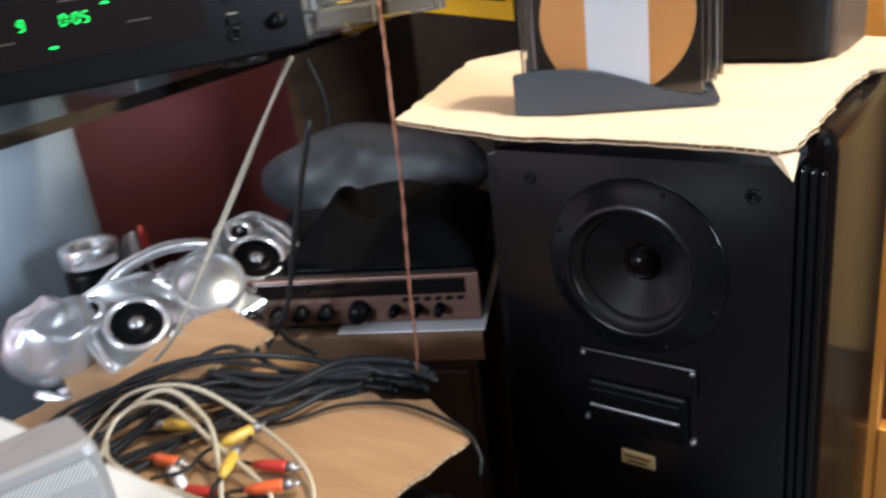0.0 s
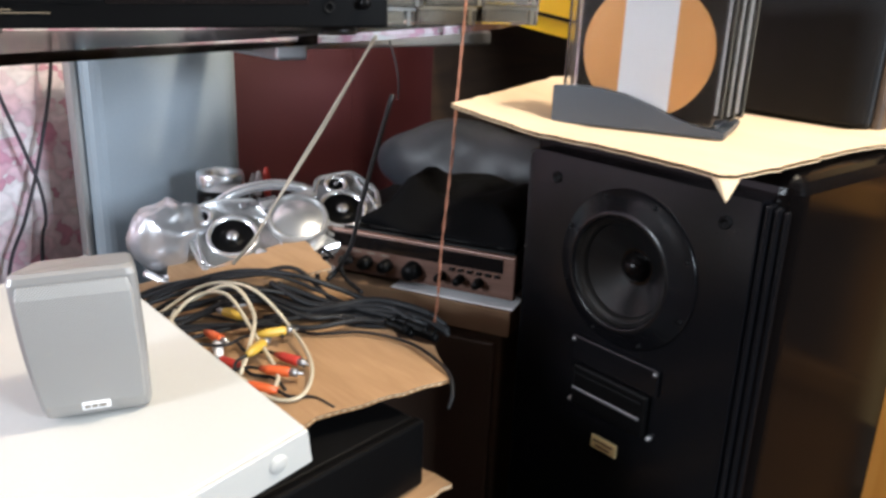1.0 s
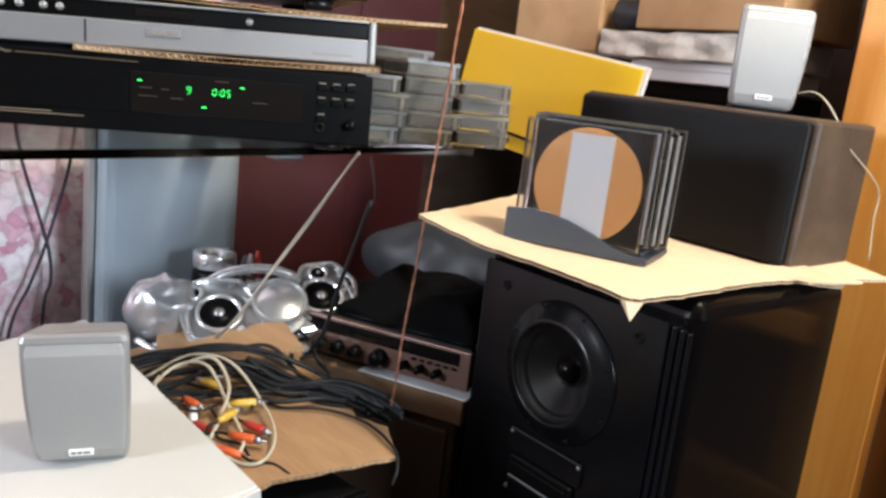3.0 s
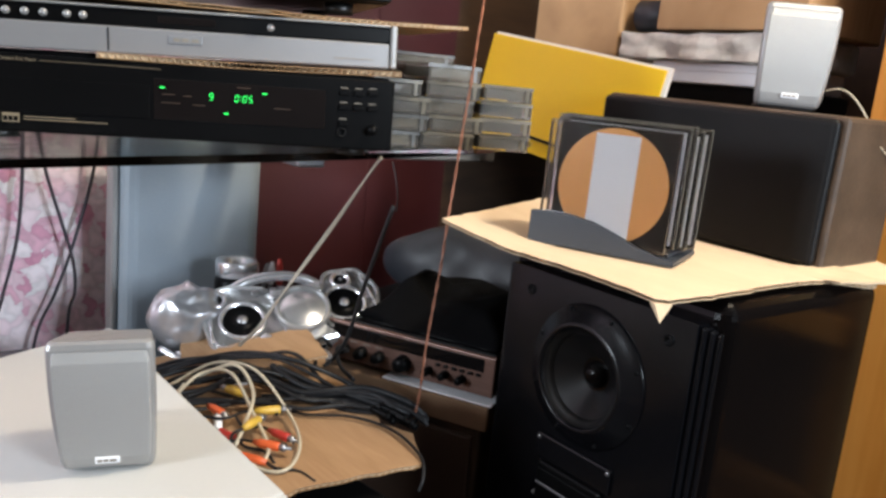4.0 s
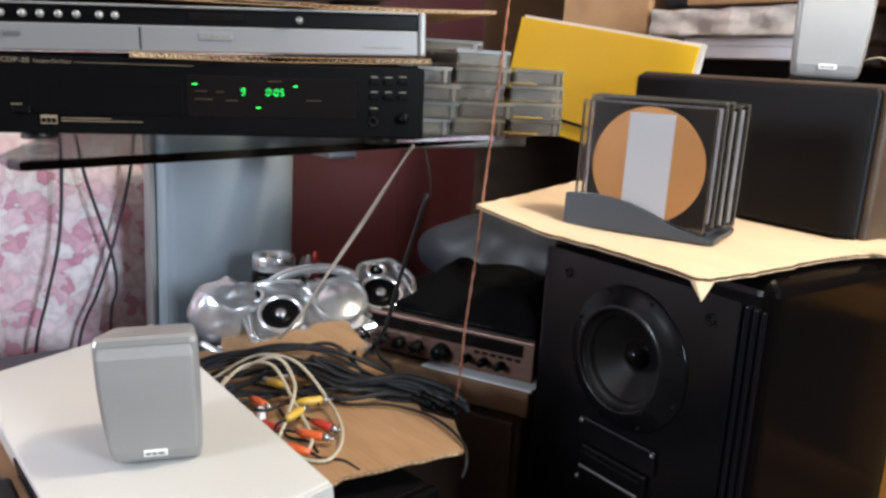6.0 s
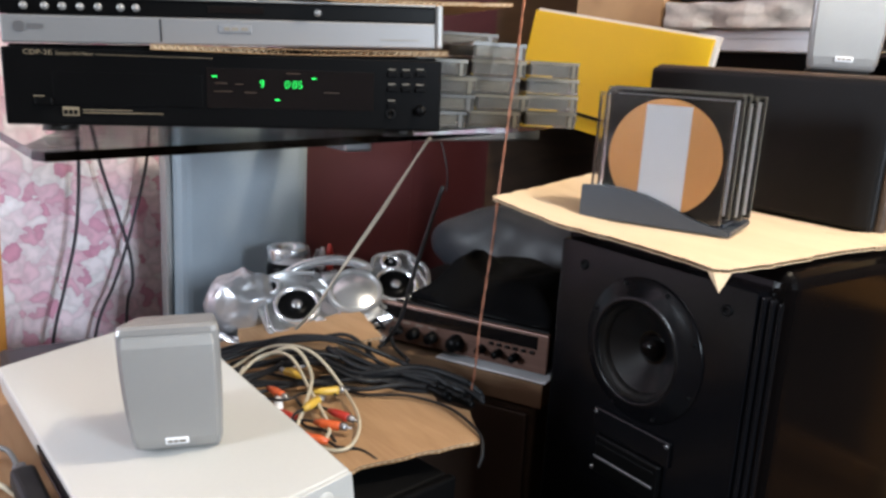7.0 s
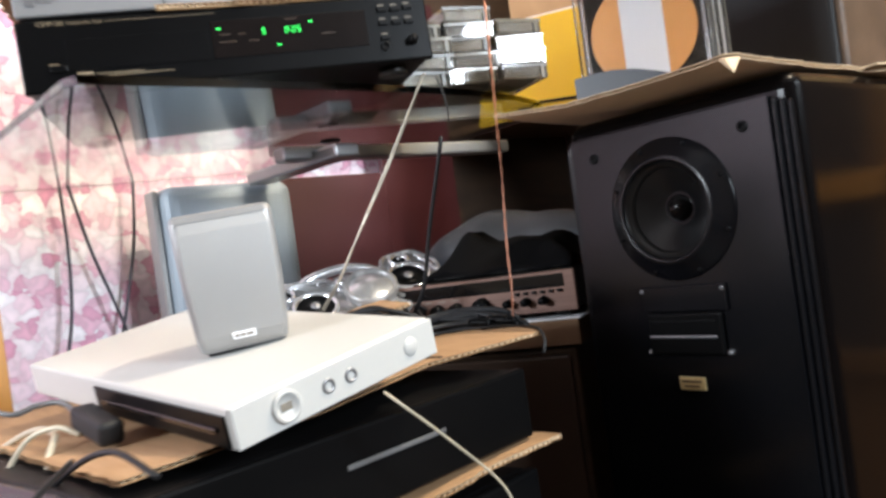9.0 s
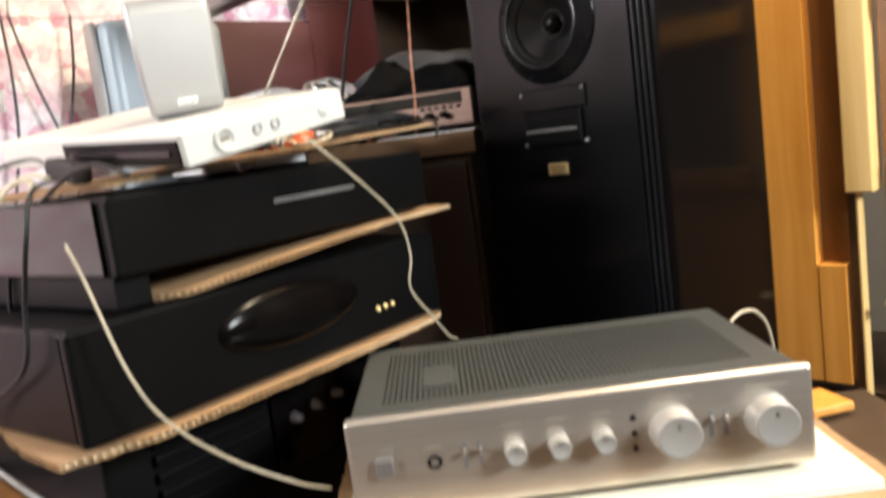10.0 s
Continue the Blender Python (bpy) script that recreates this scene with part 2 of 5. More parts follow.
def box(lo, hi, bevel=0.0, seg=2, bm=None):
    """A box from corner lo to corner hi with rounded edges."""
    one = bmesh.new()
    bmesh.ops.create_cube(one, size=1)
    for v in one.verts:
        v.co = Vector([(l + h) / 2 + c * (h - l) for l, h, c in zip(lo, hi, v.co)])
    if bevel:
        bmesh.ops.bevel(one, geom=one.edges[:], offset=bevel, segments=seg, affect="EDGES", profile=0.5)
    if bm is None:
        return one
    tmp = bpy.data.meshes.new("tmp")
    one.to_mesh(tmp)
    one.free()
    bm.from_mesh(tmp)
    bpy.data.meshes.remove(tmp)
    return bm


def lathe(profile, seg=32, axis="z", at=(0, 0, 0)):
    """Turns a profile of (radius, height) round an axis."""
    bm = bmesh.new()
    rings = []
    for r, h in profile:
        ring = []
        for i in range(seg if r > 1e-6 else 1):
            a = 2 * math.pi * i / seg
            p = (r * math.cos(a), r * math.sin(a), h)
            if axis == "y":
                p = (p[0], -p[2], p[1])
            elif axis == "x":
                p = (p[2], p[0], p[1])
            ring.append(bm.verts.new(Vector(p) + Vector(at)))
        rings.append(ring)
    for a, b in zip(rings, rings[1:]):
        for i in range(seg):
            q = [a[i % len(a)], a[(i + 1) % len(a)], b[(i + 1) % len(b)], b[i % len(b)]]
            q = list(dict.fromkeys(q))
            if len(q) > 2:
                bm.faces.new(q)
    return bm


def spline(points, step=8):
    """A smooth line through the points."""
    pts = [Vector(p) for p in points]
    pts = [2 * pts[0] - pts[1]] + pts + [2 * pts[-1] - pts[-2]]
    out = []
    for i in range(1, len(pts) - 2):
        p0, p1, p2, p3 = pts[i - 1:i + 3]
        for k in range(step):
            u = k / step
            out.append(0.5 * (2 * p1 + (p2 - p0) * u + (2 * p0 - 5 * p1 + 4 * p2 - p3) * u * u + (3 * p1 - p0 - 3 * p2 + p3) * u ** 3))
    return out + [pts[-2]]


def tube(points, radius, seg=8, step=8, bm=None, flat=1.0, side=0.0):
    """A cable along a smooth line; flat below 1 gives an oval section."""
    bm = bm or bmesh.new()
    line = spline(points, step) if len(points) > 2 else [Vector(p) for p in points]
    rings, n = [], None
    for i, p in enumerate(line):
        d = (line[min(i + 1, len(line) - 1)] - line[max(i - 1, 0)]).normalized()
        if n is None:
            n = d.orthogonal().normalized()
        n = (n - d * n.dot(d)).normalized()
        b = d.cross(n)
        c = p + n * side
        rings.append([bm.verts.new(c + radius * (math.cos(2 * math.pi * k / seg) * n + flat * math.sin(2 * math.pi * k / seg) * b)) for k in range(seg)])
    for a, b in zip(rings, rings[1:]):
        for k in range(seg):
            bm.faces.new([a[k], a[(k + 1) % seg], b[(k + 1) % seg], b[k]])
    bm.faces.new(rings[0])
    bm.faces.new(rings[-1][::-1])
    return bm


def slab(outline, low, high, bm=None):
    """An upright prism over an outline; low and high are heights or functions of x and y."""
    bm = bm or bmesh.new()
    f = [(lambda x, y, v=v: v) if not callable(v) else v for v in (low, high)]
    a = [bm.verts.new((x, y, f[0](x, y))) for x, y in outline]
    b = [bm.verts.new((x, y, f[1](x, y))) for x, y in outline]
    bm.faces.new(a[::-1])
    bm.faces.new(b)
    for i in range(len(a)):
        j = (i + 1) % len(a)
        bm.faces.new([a[i], a[j], b[j], b[i]])
    return bm


def grid_sheet(outline, height, thick, cell=0.012):
    """A warped sheet over an outline of any shape: a fine grid trimmed to it."""
    bm = bmesh.new()
    fill = [bm.verts.new((x, y, 0)) for x, y in outline]
    bm.faces.new(fill)
    xs, ys = [p[0] for p in outline], [p[1] for p in outline]
    for axis, lo, hi in ((0, min(xs), max(xs)), (1, min(ys), max(ys))):
        for k in range(1, int((hi - lo) / cell)):
            co, no = Vector((0, 0, 0)), Vector((0, 0, 0))
            co[axis], no[axis] = lo + k * cell, 1
            bmesh.ops.bisect_plane(bm, geom=bm.verts[:] + bm.edges[:] + bm.faces[:], plane_co=co, plane_no=no)
    ret = bmesh.ops.extrude_face_region(bm, geom=bm.faces[:])
    top = {v for v in ret["geom"] if isinstance(v, bmesh.types.BMVert)}
    for v in bm.verts:
        v.co.z = height(v.co.x, v.co.y) + (thick if v in top else 0)
    return bm


def ragged(corners, jitter, step=0.012, seed=1):
    """An outline through the corners with torn, uneven sides."""
    rnd = random.Random(seed)
    out = []
    for (x0, y0), (x1, y1) in zip(corners, corners[1:] + corners[:1]):
        d = math.hypot(x1 - x0, y1 - y0)
        n = max(1, int(d / step))
        for i in range(n):
            u = i / n
            j = rnd.uniform(-jitter, jitter) if i else 0
            out.append((x0 + (x1 - x0) * u - (y1 - y0) / d * j, y0 + (y1 - y0) * u + (x1 - x0) / d * j))
    return out


def cardboard(name, corners, height, label, group="", thick=0.004, jitter=0.0012, mat=None, place=None, seed=1):
    """A sheet of corrugated board: two liners and the fluted core that shows along the edge."""
    mat = mat or KRAFT
    ob = thing(name, place or Matrix(), label, "cardboard", group)
    line = ragged(corners, jitter, 0.012, seed)
    part("top_liner", grid_sheet(line, lambda x, y: height(x, y) + thick - 0.0007, 0.0007, 0.025), mat, ob)
    part("bottom_liner", grid_sheet(line, height, 0.0007, 0.025), mat, ob)
    cx, cy = sum(p[0] for p in line) / len(line), sum(p[1] for p in line) / len(line)
    bm, run, prev = bmesh.new(), 0.0, None
    for (x0, y0), (x1, y1) in zip(line, line[1:] + line[:1]):
        d = math.hypot(x1 - x0, y1 - y0)
        for i in range(max(1, int(d / 0.0012))):
            u = i / max(1, int(d / 0.0012))
            x, y = x0 + (x1 - x0) * u, y0 + (y1 - y0) * u
            s = math.sin((run + d * u) * 2 * math.pi / 0.0075) * (thick / 2 - 0.0007)
            r = math.hypot(x - cx, y - cy)
            k = 1 - 0.012 / max(r, 0.02)
            xi, yi = cx + (x - cx) * k, cy + (y - cy) * k
            cur = (bm.verts.new((x, y, height(x, y) + thick / 2 + s)), bm.verts.new((xi, yi, height(xi, yi) + thick / 2 + s)))
            if prev:
                bm.faces.new([prev[0], cur[0], cur[1], prev[1]])
            prev = cur
        run += d
    part("fluted_core", bm, KRAFT_EDGE, ob, "torn pale corrugated edge")
    return ob


def crumple(bm, amount, size, seed=0.0):
    bm.normal_update()
    for v in bm.verts:
        v.co += v.normal * amount * noise.noise(v.co / size + Vector((seed, seed * 2, 0)))
    return bm


def bars(parent, spots, z=0.0, mat=None, name="lettering", depth=0.0006):
    """Small printed lines as thin raised bars on a front: (x, z, width, height)."""
    bm = bmesh.new()
    for x, h, w, t in spots:
        box((x, z - depth, h), (x + w, z + 0.0004, h + t), 0, 1, bm)
    return part(name, bm, mat or PRINT, parent)


def lettering(parent, text, x, z, width, height, mat):
    """Printed words on an upright front, fitted to a width and a capital height."""
    cu = bpy.data.curves.new("words", "FONT")
    cu.body, cu.size = text, 1
    tmp = new("words", cu)
    me = bpy.data.meshes.new_from_object(tmp)
    bpy.data.objects.remove(tmp)
    bpy.data.curves.remove(cu)
    me.name = "lettering"
    lo, hi = min(v.co.x for v in me.vertices), max(v.co.x for v in me.vertices)
    tall = max(v.co.y for v in me.vertices)
    for v in me.vertices:
        v.co = ((v.co.x - lo) / (hi - lo) * width + x, -0.0006, v.co.y / tall * height + z)
    me.materials.append(mat)
    ob = new("lettering", me)
    ob.parent = parent
    return ob


# ---- the room ----
def structure(name, lo, hi, mat, label, category):
    ob = part(name, box(lo, hi), mat)
    return tagged(ob, label, category, kind="structure")


structure("floor", (-1.08, -2.7, -0.06), (2.3, 1.1, 0), FLOOR_M, "brown wooden board floor of the room", "floor")
structure("ceiling", (-1.08, -2.7, 2.5), (2.3, 1.1, 2.58), PLASTER, "white painted ceiling above the equipment corner", "ceiling")
structure("wall_west", (-1.08, -2.6, 0), (-0.98, 1.0, 2.5), WALLPAPER, "wall papered with overlapping pink petals", "wall")
structure("wall_north", (-1.08, 1.0, 0), (2.3, 1.1, 2.5), ROOM_WALL, "cream papered wall behind the wall unit", "wall")
east = bmesh.new()
for lo, hi in (((2.2, -2.6, 0), (2.3, -0.2, 2.5)), ((2.2, 0.36, 0), (2.3, 1.0, 2.5)), ((2.2, -0.2, 0), (2.3, 0.36, 1.47)), ((2.2, -0.2, 2.03), (2.3, 0.36, 2.5))):
    box(lo, hi, 0, 1, east)
tagged(part("wall_east", east, DARK_WOOD), "brown panelled side wall with a window opening", "wall", kind="structure")
south = bmesh.new()
for lo, hi in (((-1.08, -2.7, 0), (-0.65, -2.6, 2.5)), ((-0.1, -2.7, 0), (2.3, -2.6, 2.5)), ((-0.65, -2.7, 0), (-0.1, -2.6, 1.4)), ((-0.65, -2.7, 1.95), (-0.1, -2.6, 2.5))):
    box(lo, hi, 0, 1, south)
tagged(part("wall_south", south, ROOM_WALL), "papered wall with a window opening", "wall", kind="structure")

# wall unit of orange veneer beside and behind the tower loudspeaker
unit = thing("wall_unit", pose(0, 0.5, 0), "orange beech veneered wall unit with an open dark compartment", "wall unit")
part("stile", box((0.010, 0.0, 0.44), (0.134, 0.03, 2.3), 0.002), WOOD, unit, "flat orange veneered upright")
# the groove's shade is put into its colour: door veneer, darker than the stile
part("recess", box((0.1345, 0.030, 0.44), (0.187, 0.05, 2.3), 0.001), DOOR, unit, "groove between two uprights, its shade painted in brown")
part("lower_rail", box((0.1345, -0.001, 0.44), (0.180, 0.0295, 0.645), 0.002), WOOD, unit)
part("edge_strip", box((0.188, -0.014, 0.765), (0.232, 0.028, 2.3), 0.003), PALE_WOOD, unit, "pale beech strip that ends above the floor")
part("door", box((0.240, 0.012, 0.10), (0.86, 0.04, 0.812), 0.002), DOOR, unit, "chestnut brown veneered lower door")
part("upper_door", box((0.240, 0.012, 0.8165), (0.285, 0.04, 2.3), 0.002), DOOR, unit, "chestnut brown veneered upper frame")
part("upper_panel", box((0.2855, 0.018, 0.8165), (0.86, 0.04, 2.3), 0.002), DARK_WOOD, unit, "dark recessed upper panel")
part("door_rail", box((0.26, 0.002, 0.775), (0.84, 0.0118, 0.8145), 0.004), DOOR, unit, "chestnut top edge of the lower door")
part("door_rail", box((0.26, -0.004, 1.045), (0.84, 0.0118, 1.085), 0.003), WOOD, unit, "orange veneered cross rail")
part("hinge_post", box((0.187, 0.0, 0.10), (0.200, 0.02, 0.764), 0.002), BROWN_WOOD, unit)
part("post_edge", box((0.2002, -0.004, 0.10), (0.2055, 0.02, 0.764), 0.0015), PALE_WOOD, unit, "thin pale edging")
part("knob", lathe([(0, 0), (0.006, 0), (0.005, 0.008), (0.009, 0.014), (0.007, 0.02), (0, 0.021)], 20, "y", (0.245, 0.011, 0.585)), GOLD, unit, "small brass knob", True)
part("plinth", box((0.010, 0.035, 0.0), (0.86, 0.4, 0.42), 0.002), DARK_WOOD, unit)
part("divider", box((0.012, 0.0505, 0.43), (0.03, 0.48, 2.3), 0.001), DARK_WOOD, unit)
part("back_board", box((-0.96, 0.47, 0.0), (0.011, 0.49, 2.3)), DARK_WOOD, unit)
part("shelf", box((-0.96, 0.0, 1.315), (0.009, 0.468, 1.333), 0.001), BROWN_WOOD, unit)
part("side_board", box((-0.97, 0.0, 0.0), (-0.961, 0.468, 2.3)), DARK_WOOD, unit)

# cabinet edge at the far end of the papered wall
cab = thing("wooden_cabinet", pose(-0.96, -0.50, 0), "light wooden cabinet against the pink papered wall", "cabinet")
part("side_panel", box((0, -0.02, 0), (0.16, 0.0, 1.09), 0.002), WOOD, cab)
part("body", box((0.005, -0.12, 0.02), (0.155, -0.021, 1.085), 0.003), WOOD, cab)
pack = thing("white_carton", pose(-0.93, -0.60, 1.092), "plain white carton on the wooden cabinet", "carton")
part("carton", box((0, 0, 0), (0.12, 0.09, 0.22), 0.004), PAPER, pack)
part("lid_flap", box((0.122, 0.0, 0.12), (0.124, 0.09, 0.22), 0.0005), PAPER, pack)

# dark red board standing behind the column
red = thing("red_board", pose(-0.915, 0.03, 0), "dark red lacquered board with a slot, against the wall", "board")
part("panel", box((0, 0, 0), (0.018, 0.26, 1.238), 0.003), RED, red)
part("upper_panel", box((0, 0, 1.312), (0.018, 0.26, 1.62), 0.003), RED, red)
part("edge_trim", box((0.001, 0.2602, 0), (0.0165, 0.46, 1.62)), RED, red)


# ---- television stand: column and glass shelf ----
def shelf_top(y):
    return 1.2685 + 0.026 * y


stand = thing("glass_shelf_stand", pose(-0.8, -0.115, 0), "grey column stand carrying a clear glass shelf", "stand")
bm = box((-0.085, -0.123, 0.02), (0.0, 0.123, 1.225), 0.026, 5)
part("column", bm, GREY, stand, "blue-grey painted metal column")
part("column_trim", box((-0.06, -0.134, 0.02), (-0.02, -0.1235, 1.22), 0.004), SILVER, stand, "bright silver edge strip")
part("base_plate", box((-0.17, -0.3, 0), (0.28, 0.3, 0.02), 0.006), BLACK_METAL, stand)
outline = [(-0.222, -0.523), (-0.232, -0.44), (-0.243, -0.33), (-0.256, -0.226), (-0.272, -0.11), (-0.298, 0.02), (-0.335, 0.14), (-0.385, 0.25), (-0.45, 0.34), (-0.86, 0.36), (-0.865, 0.025), (-0.955, 0.02), (-0.96, -0.25), (-0.955, -0.545), (-0.4, -0.535), (-0.24, -0.531)]
g = slab([(x + 0.8, y + 0.115) for x, y in outline], lambda x, y: shelf_top(y - 0.115) - 0.009, lambda x, y: shelf_top(y - 0.115))
bmesh.ops.bevel(g, geom=g.edges[:], offset=0.0012, segments=2, affect="EDGES")
glass = part("glass_shelf", g, GLASS, stand, "clear glass shelf with a dark green edge")
glass.visible_shadow = False
part("support_arm", box((0.002, 0.03, 1.215), (0.30, 0.075, 1.236), 0.004), STEEL, stand)
part("cross_bar", box((0.20, -0.02, 1.222), (0.235, 0.46, 1.244), 0.004), STEEL, stand, "grey steel bar under the glass")
part("glass_pad", lathe([(0, 0), (0.016, 0), (0.016, 0.003), (0, 0.003)], 20, "z", (0.26, 0.05, 1.2445)), BLACK, stand, "", True)


# ---- disc player and recorder on the shelf ----
def segments(text, x, z, size, parent):
    """Seven-segment figures, each a part of the display."""
    w, h, t = size * 0.5, size, size * 0.09
    where = {"a": (0, h, 1), "b": (w, h / 2, 0), "c": (w, 0, 0), "d": (0, 0, 1), "e": (0, 0, 0), "f": (0, h / 2, 0), "g": (0, h / 2, 1)}
    lit = {"0": "abcdef", "5": "afgcd", "9": "abcdfg"}
    for ch in text:
        if ch == " ":
            x += w * 1.4
            continue
        b2 = bmesh.new()
        if ch == ":":
            for k in (0.25, 0.7):
                box((x, -0.0012, z + h * k), (x + t * 1.3, 0, z + h * k + t * 1.3), 0, 1, b2)
            x += t * 4
        else:
            for s in lit[ch]:
                sx, sz, flat = where[s]
                lean = 0.12 * (sz + (0 if flat else h / 4))
                if flat:
                    box((x + sx + t + lean, -0.0012, z + sz - t / 2), (x + sx + w - t * 0.5 + lean, 0, z + sz + t / 2), 0, 1, b2)
                else:
                    box((x + sx - t / 2 + lean, -0.0012, z + sz + t * 0.6), (x + sx + t / 2 + lean, 0, z + sz + h / 2 - t * 0.6), 0, 1, b2)
            x += w * 1.75
        part("display_figure", b2, GREEN, parent)


player = thing("disc_player", pose(-0.354, -0.535, 1.2605, 0, -1.27, 66.6), "black disc player with green figures lit, on the glass shelf", "disc player")
part("body", box((0.003, 0.012, 0.007), (0.426, 0.285, 0.0825), 0.002), BLACK_METAL, player)
part("front_panel", box((0, 0, 0.006), (0.43, 0.0118, 0.080), 0.0022), BLACK, player, "semi-gloss black front")
part("display_window", box((0.189, -0.0008, 0.026), (0.358, 0.0, 0.066), 0.0003), SMOKE, player)
part("disc_tray", box((0.045, -0.0009, 0.026), (0.185, -0.0002, 0.058), 0.0003), BLACK, player)
for fx, fy in ((0.04, 0.04), (0.39, 0.04), (0.04, 0.25), (0.39, 0.25)):
    part("foot", lathe([(0, -0.002), (0.018, -0.002), (0.016, 0.007), (0, 0.007)], 20, "z", (fx, fy, 0)), RUBBER, player, "", True)
segments("9", 0.2415, 0.0482, 0.0064, player)
segments("0:05", 0.2665, 0.0479, 0.0064, player)
for x, z in ((0.1947, 0.0570), (0.2935, 0.0573), (0.2562, 0.0350)):
    part("display_mark", box((x, -0.0013, z), (x + 0.0046, -0.0002, z + 0.0010)), GREEN, player, "lit green mark")
for i, (x, z) in enumerate(((0.372, 0.062), (0.387, 0.062), (0.402, 0.063), (0.372, 0.047), (0.387, 0.047), (0.402, 0.047), (0.372, 0.030))):
    part("button", box((x, -0.0028, z), (x + 0.0105, 0, z + 0.0052), 0.0008), BLACK, player)
    part("button_legend", box((x + 0.001, -0.0006, z + 0.0072), (x + 0.0085, 0.0002, z + 0.0082)), PRINT, player)
part("volume_knob", lathe([(0, 0.010), (0.0045, 0.010), (0.005, 0.004), (0.006, 0)], 24, "y", (0.408, 0, 0.028)), BLACK, player, "", True)
part("headphone_jack", lathe([(0, 0.0), (0.003, 0.0), (0.0032, 0.0022), (0.0052, 0.0022), (0.0052, 0)], 20, "y", (0.376, 0, 0.0235)), BLACK_METAL, player, "", True)
part("power_button", box((0.028, -0.003, 0.0255), (0.044, 0, 0.0325), 0.001), BLACK, player)
GILT = material("pale_gold_print", (0.20, 0.155, 0.10), 0.5, 0, 0.1, 60, 0.0)
part("disc_mark", box((0.0525, -0.0012, 0.0155), (0.0672, 0, 0.0240)), GILT, player, "small pale gold disc mark")
bars(player, [(0.0535 + 0.0046 * i, 0.0168, 0.0036, 0.0045) for i in range(3)], -0.0013, BLACK, "mark_cut")
bars(player, [(0.071, 0.0210, 0.046, 0.0007)], 0, GILT)
bars(player, [(0.071, 0.0184, 0.075, 0.0007)], 0, GILT)
bars(player, [(0.0265, 0.0335, 0.010, 0.0009), (0.040, 0.031, 0.004, 0.0008)], 0, GILT)
lettering(player, "CDP-2E", 0.0205, 0.0735, 0.0257, 0.0044, GILT)
lettering(player, "Compact Disc Player", 0.0495, 0.0738, 0.034, 0.0030, GILT)
bars(player, [(0.086, 0.0747, 0.11, 0.0004)], 0, GILT, "front_line")
for x, z, w in ((0.197, 0.0505, 0.012), (0.217, 0.0500, 0.008), (0.196, 0.0425, 0.018), (0.226, 0.0418, 0.012), (0.268, 0.0620, 0.014), (0.306, 0.0435, 0.016)):
    part("display_legend", box((x, -0.0012, z), (x + w, -0.0002, z + 0.0007)), DARK_WOOD, player, "unlit brown display legend")

cardboard("cardboard_strip", [(0.135, -0.006), (0.436, -0.002), (0.43, 0.25), (0.12, 0.25)], lambda x, y: 0.001 * math.sin(x * 17), "thin torn cardboard between player and recorder", thick=0.0055, jitter=0.002,
          place=pose(-0.354, -0.535, 1.3397, 0, -1.9, 67.5), seed=5)

DULL_SILVER = material("satin_grey_front", (0.195, 0.195, 0.20), 0.4, 0.2, 0.06, 14, 0.04)
REC = pose(-0.353, -0.535, 1.3440, 0, -2.47, 70.0)
rec = thing("video_recorder", REC, "silver and black video recorder on top of the disc player", "video recorder")
part("body", box((0.004, 0.012, 0.001), (0.429, 0.25, 0.0445), 0.002), BLACK_METAL, rec)
part("silver_fascia", box((0.0, 0.0, 0.0), (0.4255, 0.0118, 0.0262), 0.002), DULL_SILVER, rec, "satin silver lower front")
part("upper_fascia", box((0.0, 0.002, 0.0267), (0.4255, 0.0118, 0.0425), 0.0012), BLACK, rec, "black strip with round buttons")
part("end_cap", box((0.426, -0.002, 0.0), (0.4335, 0.016, 0.0454), 0.0025), SILVER, rec)
part("top_trim", box((0.0, -0.001, 0.043), (0.4255, 0.014, 0.0454), 0.001), SILVER, rec)
part("tray_seam", box((0.1440, -0.0006, 0.003), (0.1452, 0.0004, 0.0245)), BLACK, rec)
part("tray_badge", box((0.2, -0.0012, 0.0125), (0.2325, 0.0004, 0.0205), 0.0004), STEEL, rec)
bars(rec, [(0.205, 0.0148, 0.006, 0.0034), (0.2125, 0.0148, 0.007, 0.0034), (0.222, 0.0148, 0.007, 0.0034)], -0.0013, PRINT, "badge_print")
bars(rec, [(0.365, 0.0080, 0.042, 0.0010)])
part("logo_dot", lathe([(0, 0.0012), (0.0052, 0.0012), (0.0052, 0)], 24, "y", (0.0167, 0, 0.0155)), STEEL, rec)
bars(rec, [(0.0245, 0.0132, 0.013, 0.0046)], 0, STEEL, "logo_bar")
part("lip", box((0.004, 0.008, -0.0072), (0.42, 0.24, -0.0006), 0.0008), BLACK, rec, "dark lip under the tray")
for x in (0.022, 0.0405, 0.0560, 0.0720, 0.0880, 0.1085, 0.1226, 0.2999):
    part("round_button", lathe([(0, 0.004), (0.0028, 0.0038), (0.0036, 0.002), (0.0038, 0)], 16, "y", (x, 0.002, 0.0345)), SILVER, rec, "", True)
part("display_strip", box((0.19, 0.0012, 0.0315), (0.245, 0.0021, 0.0385), 0.0003), SMOKE, rec)

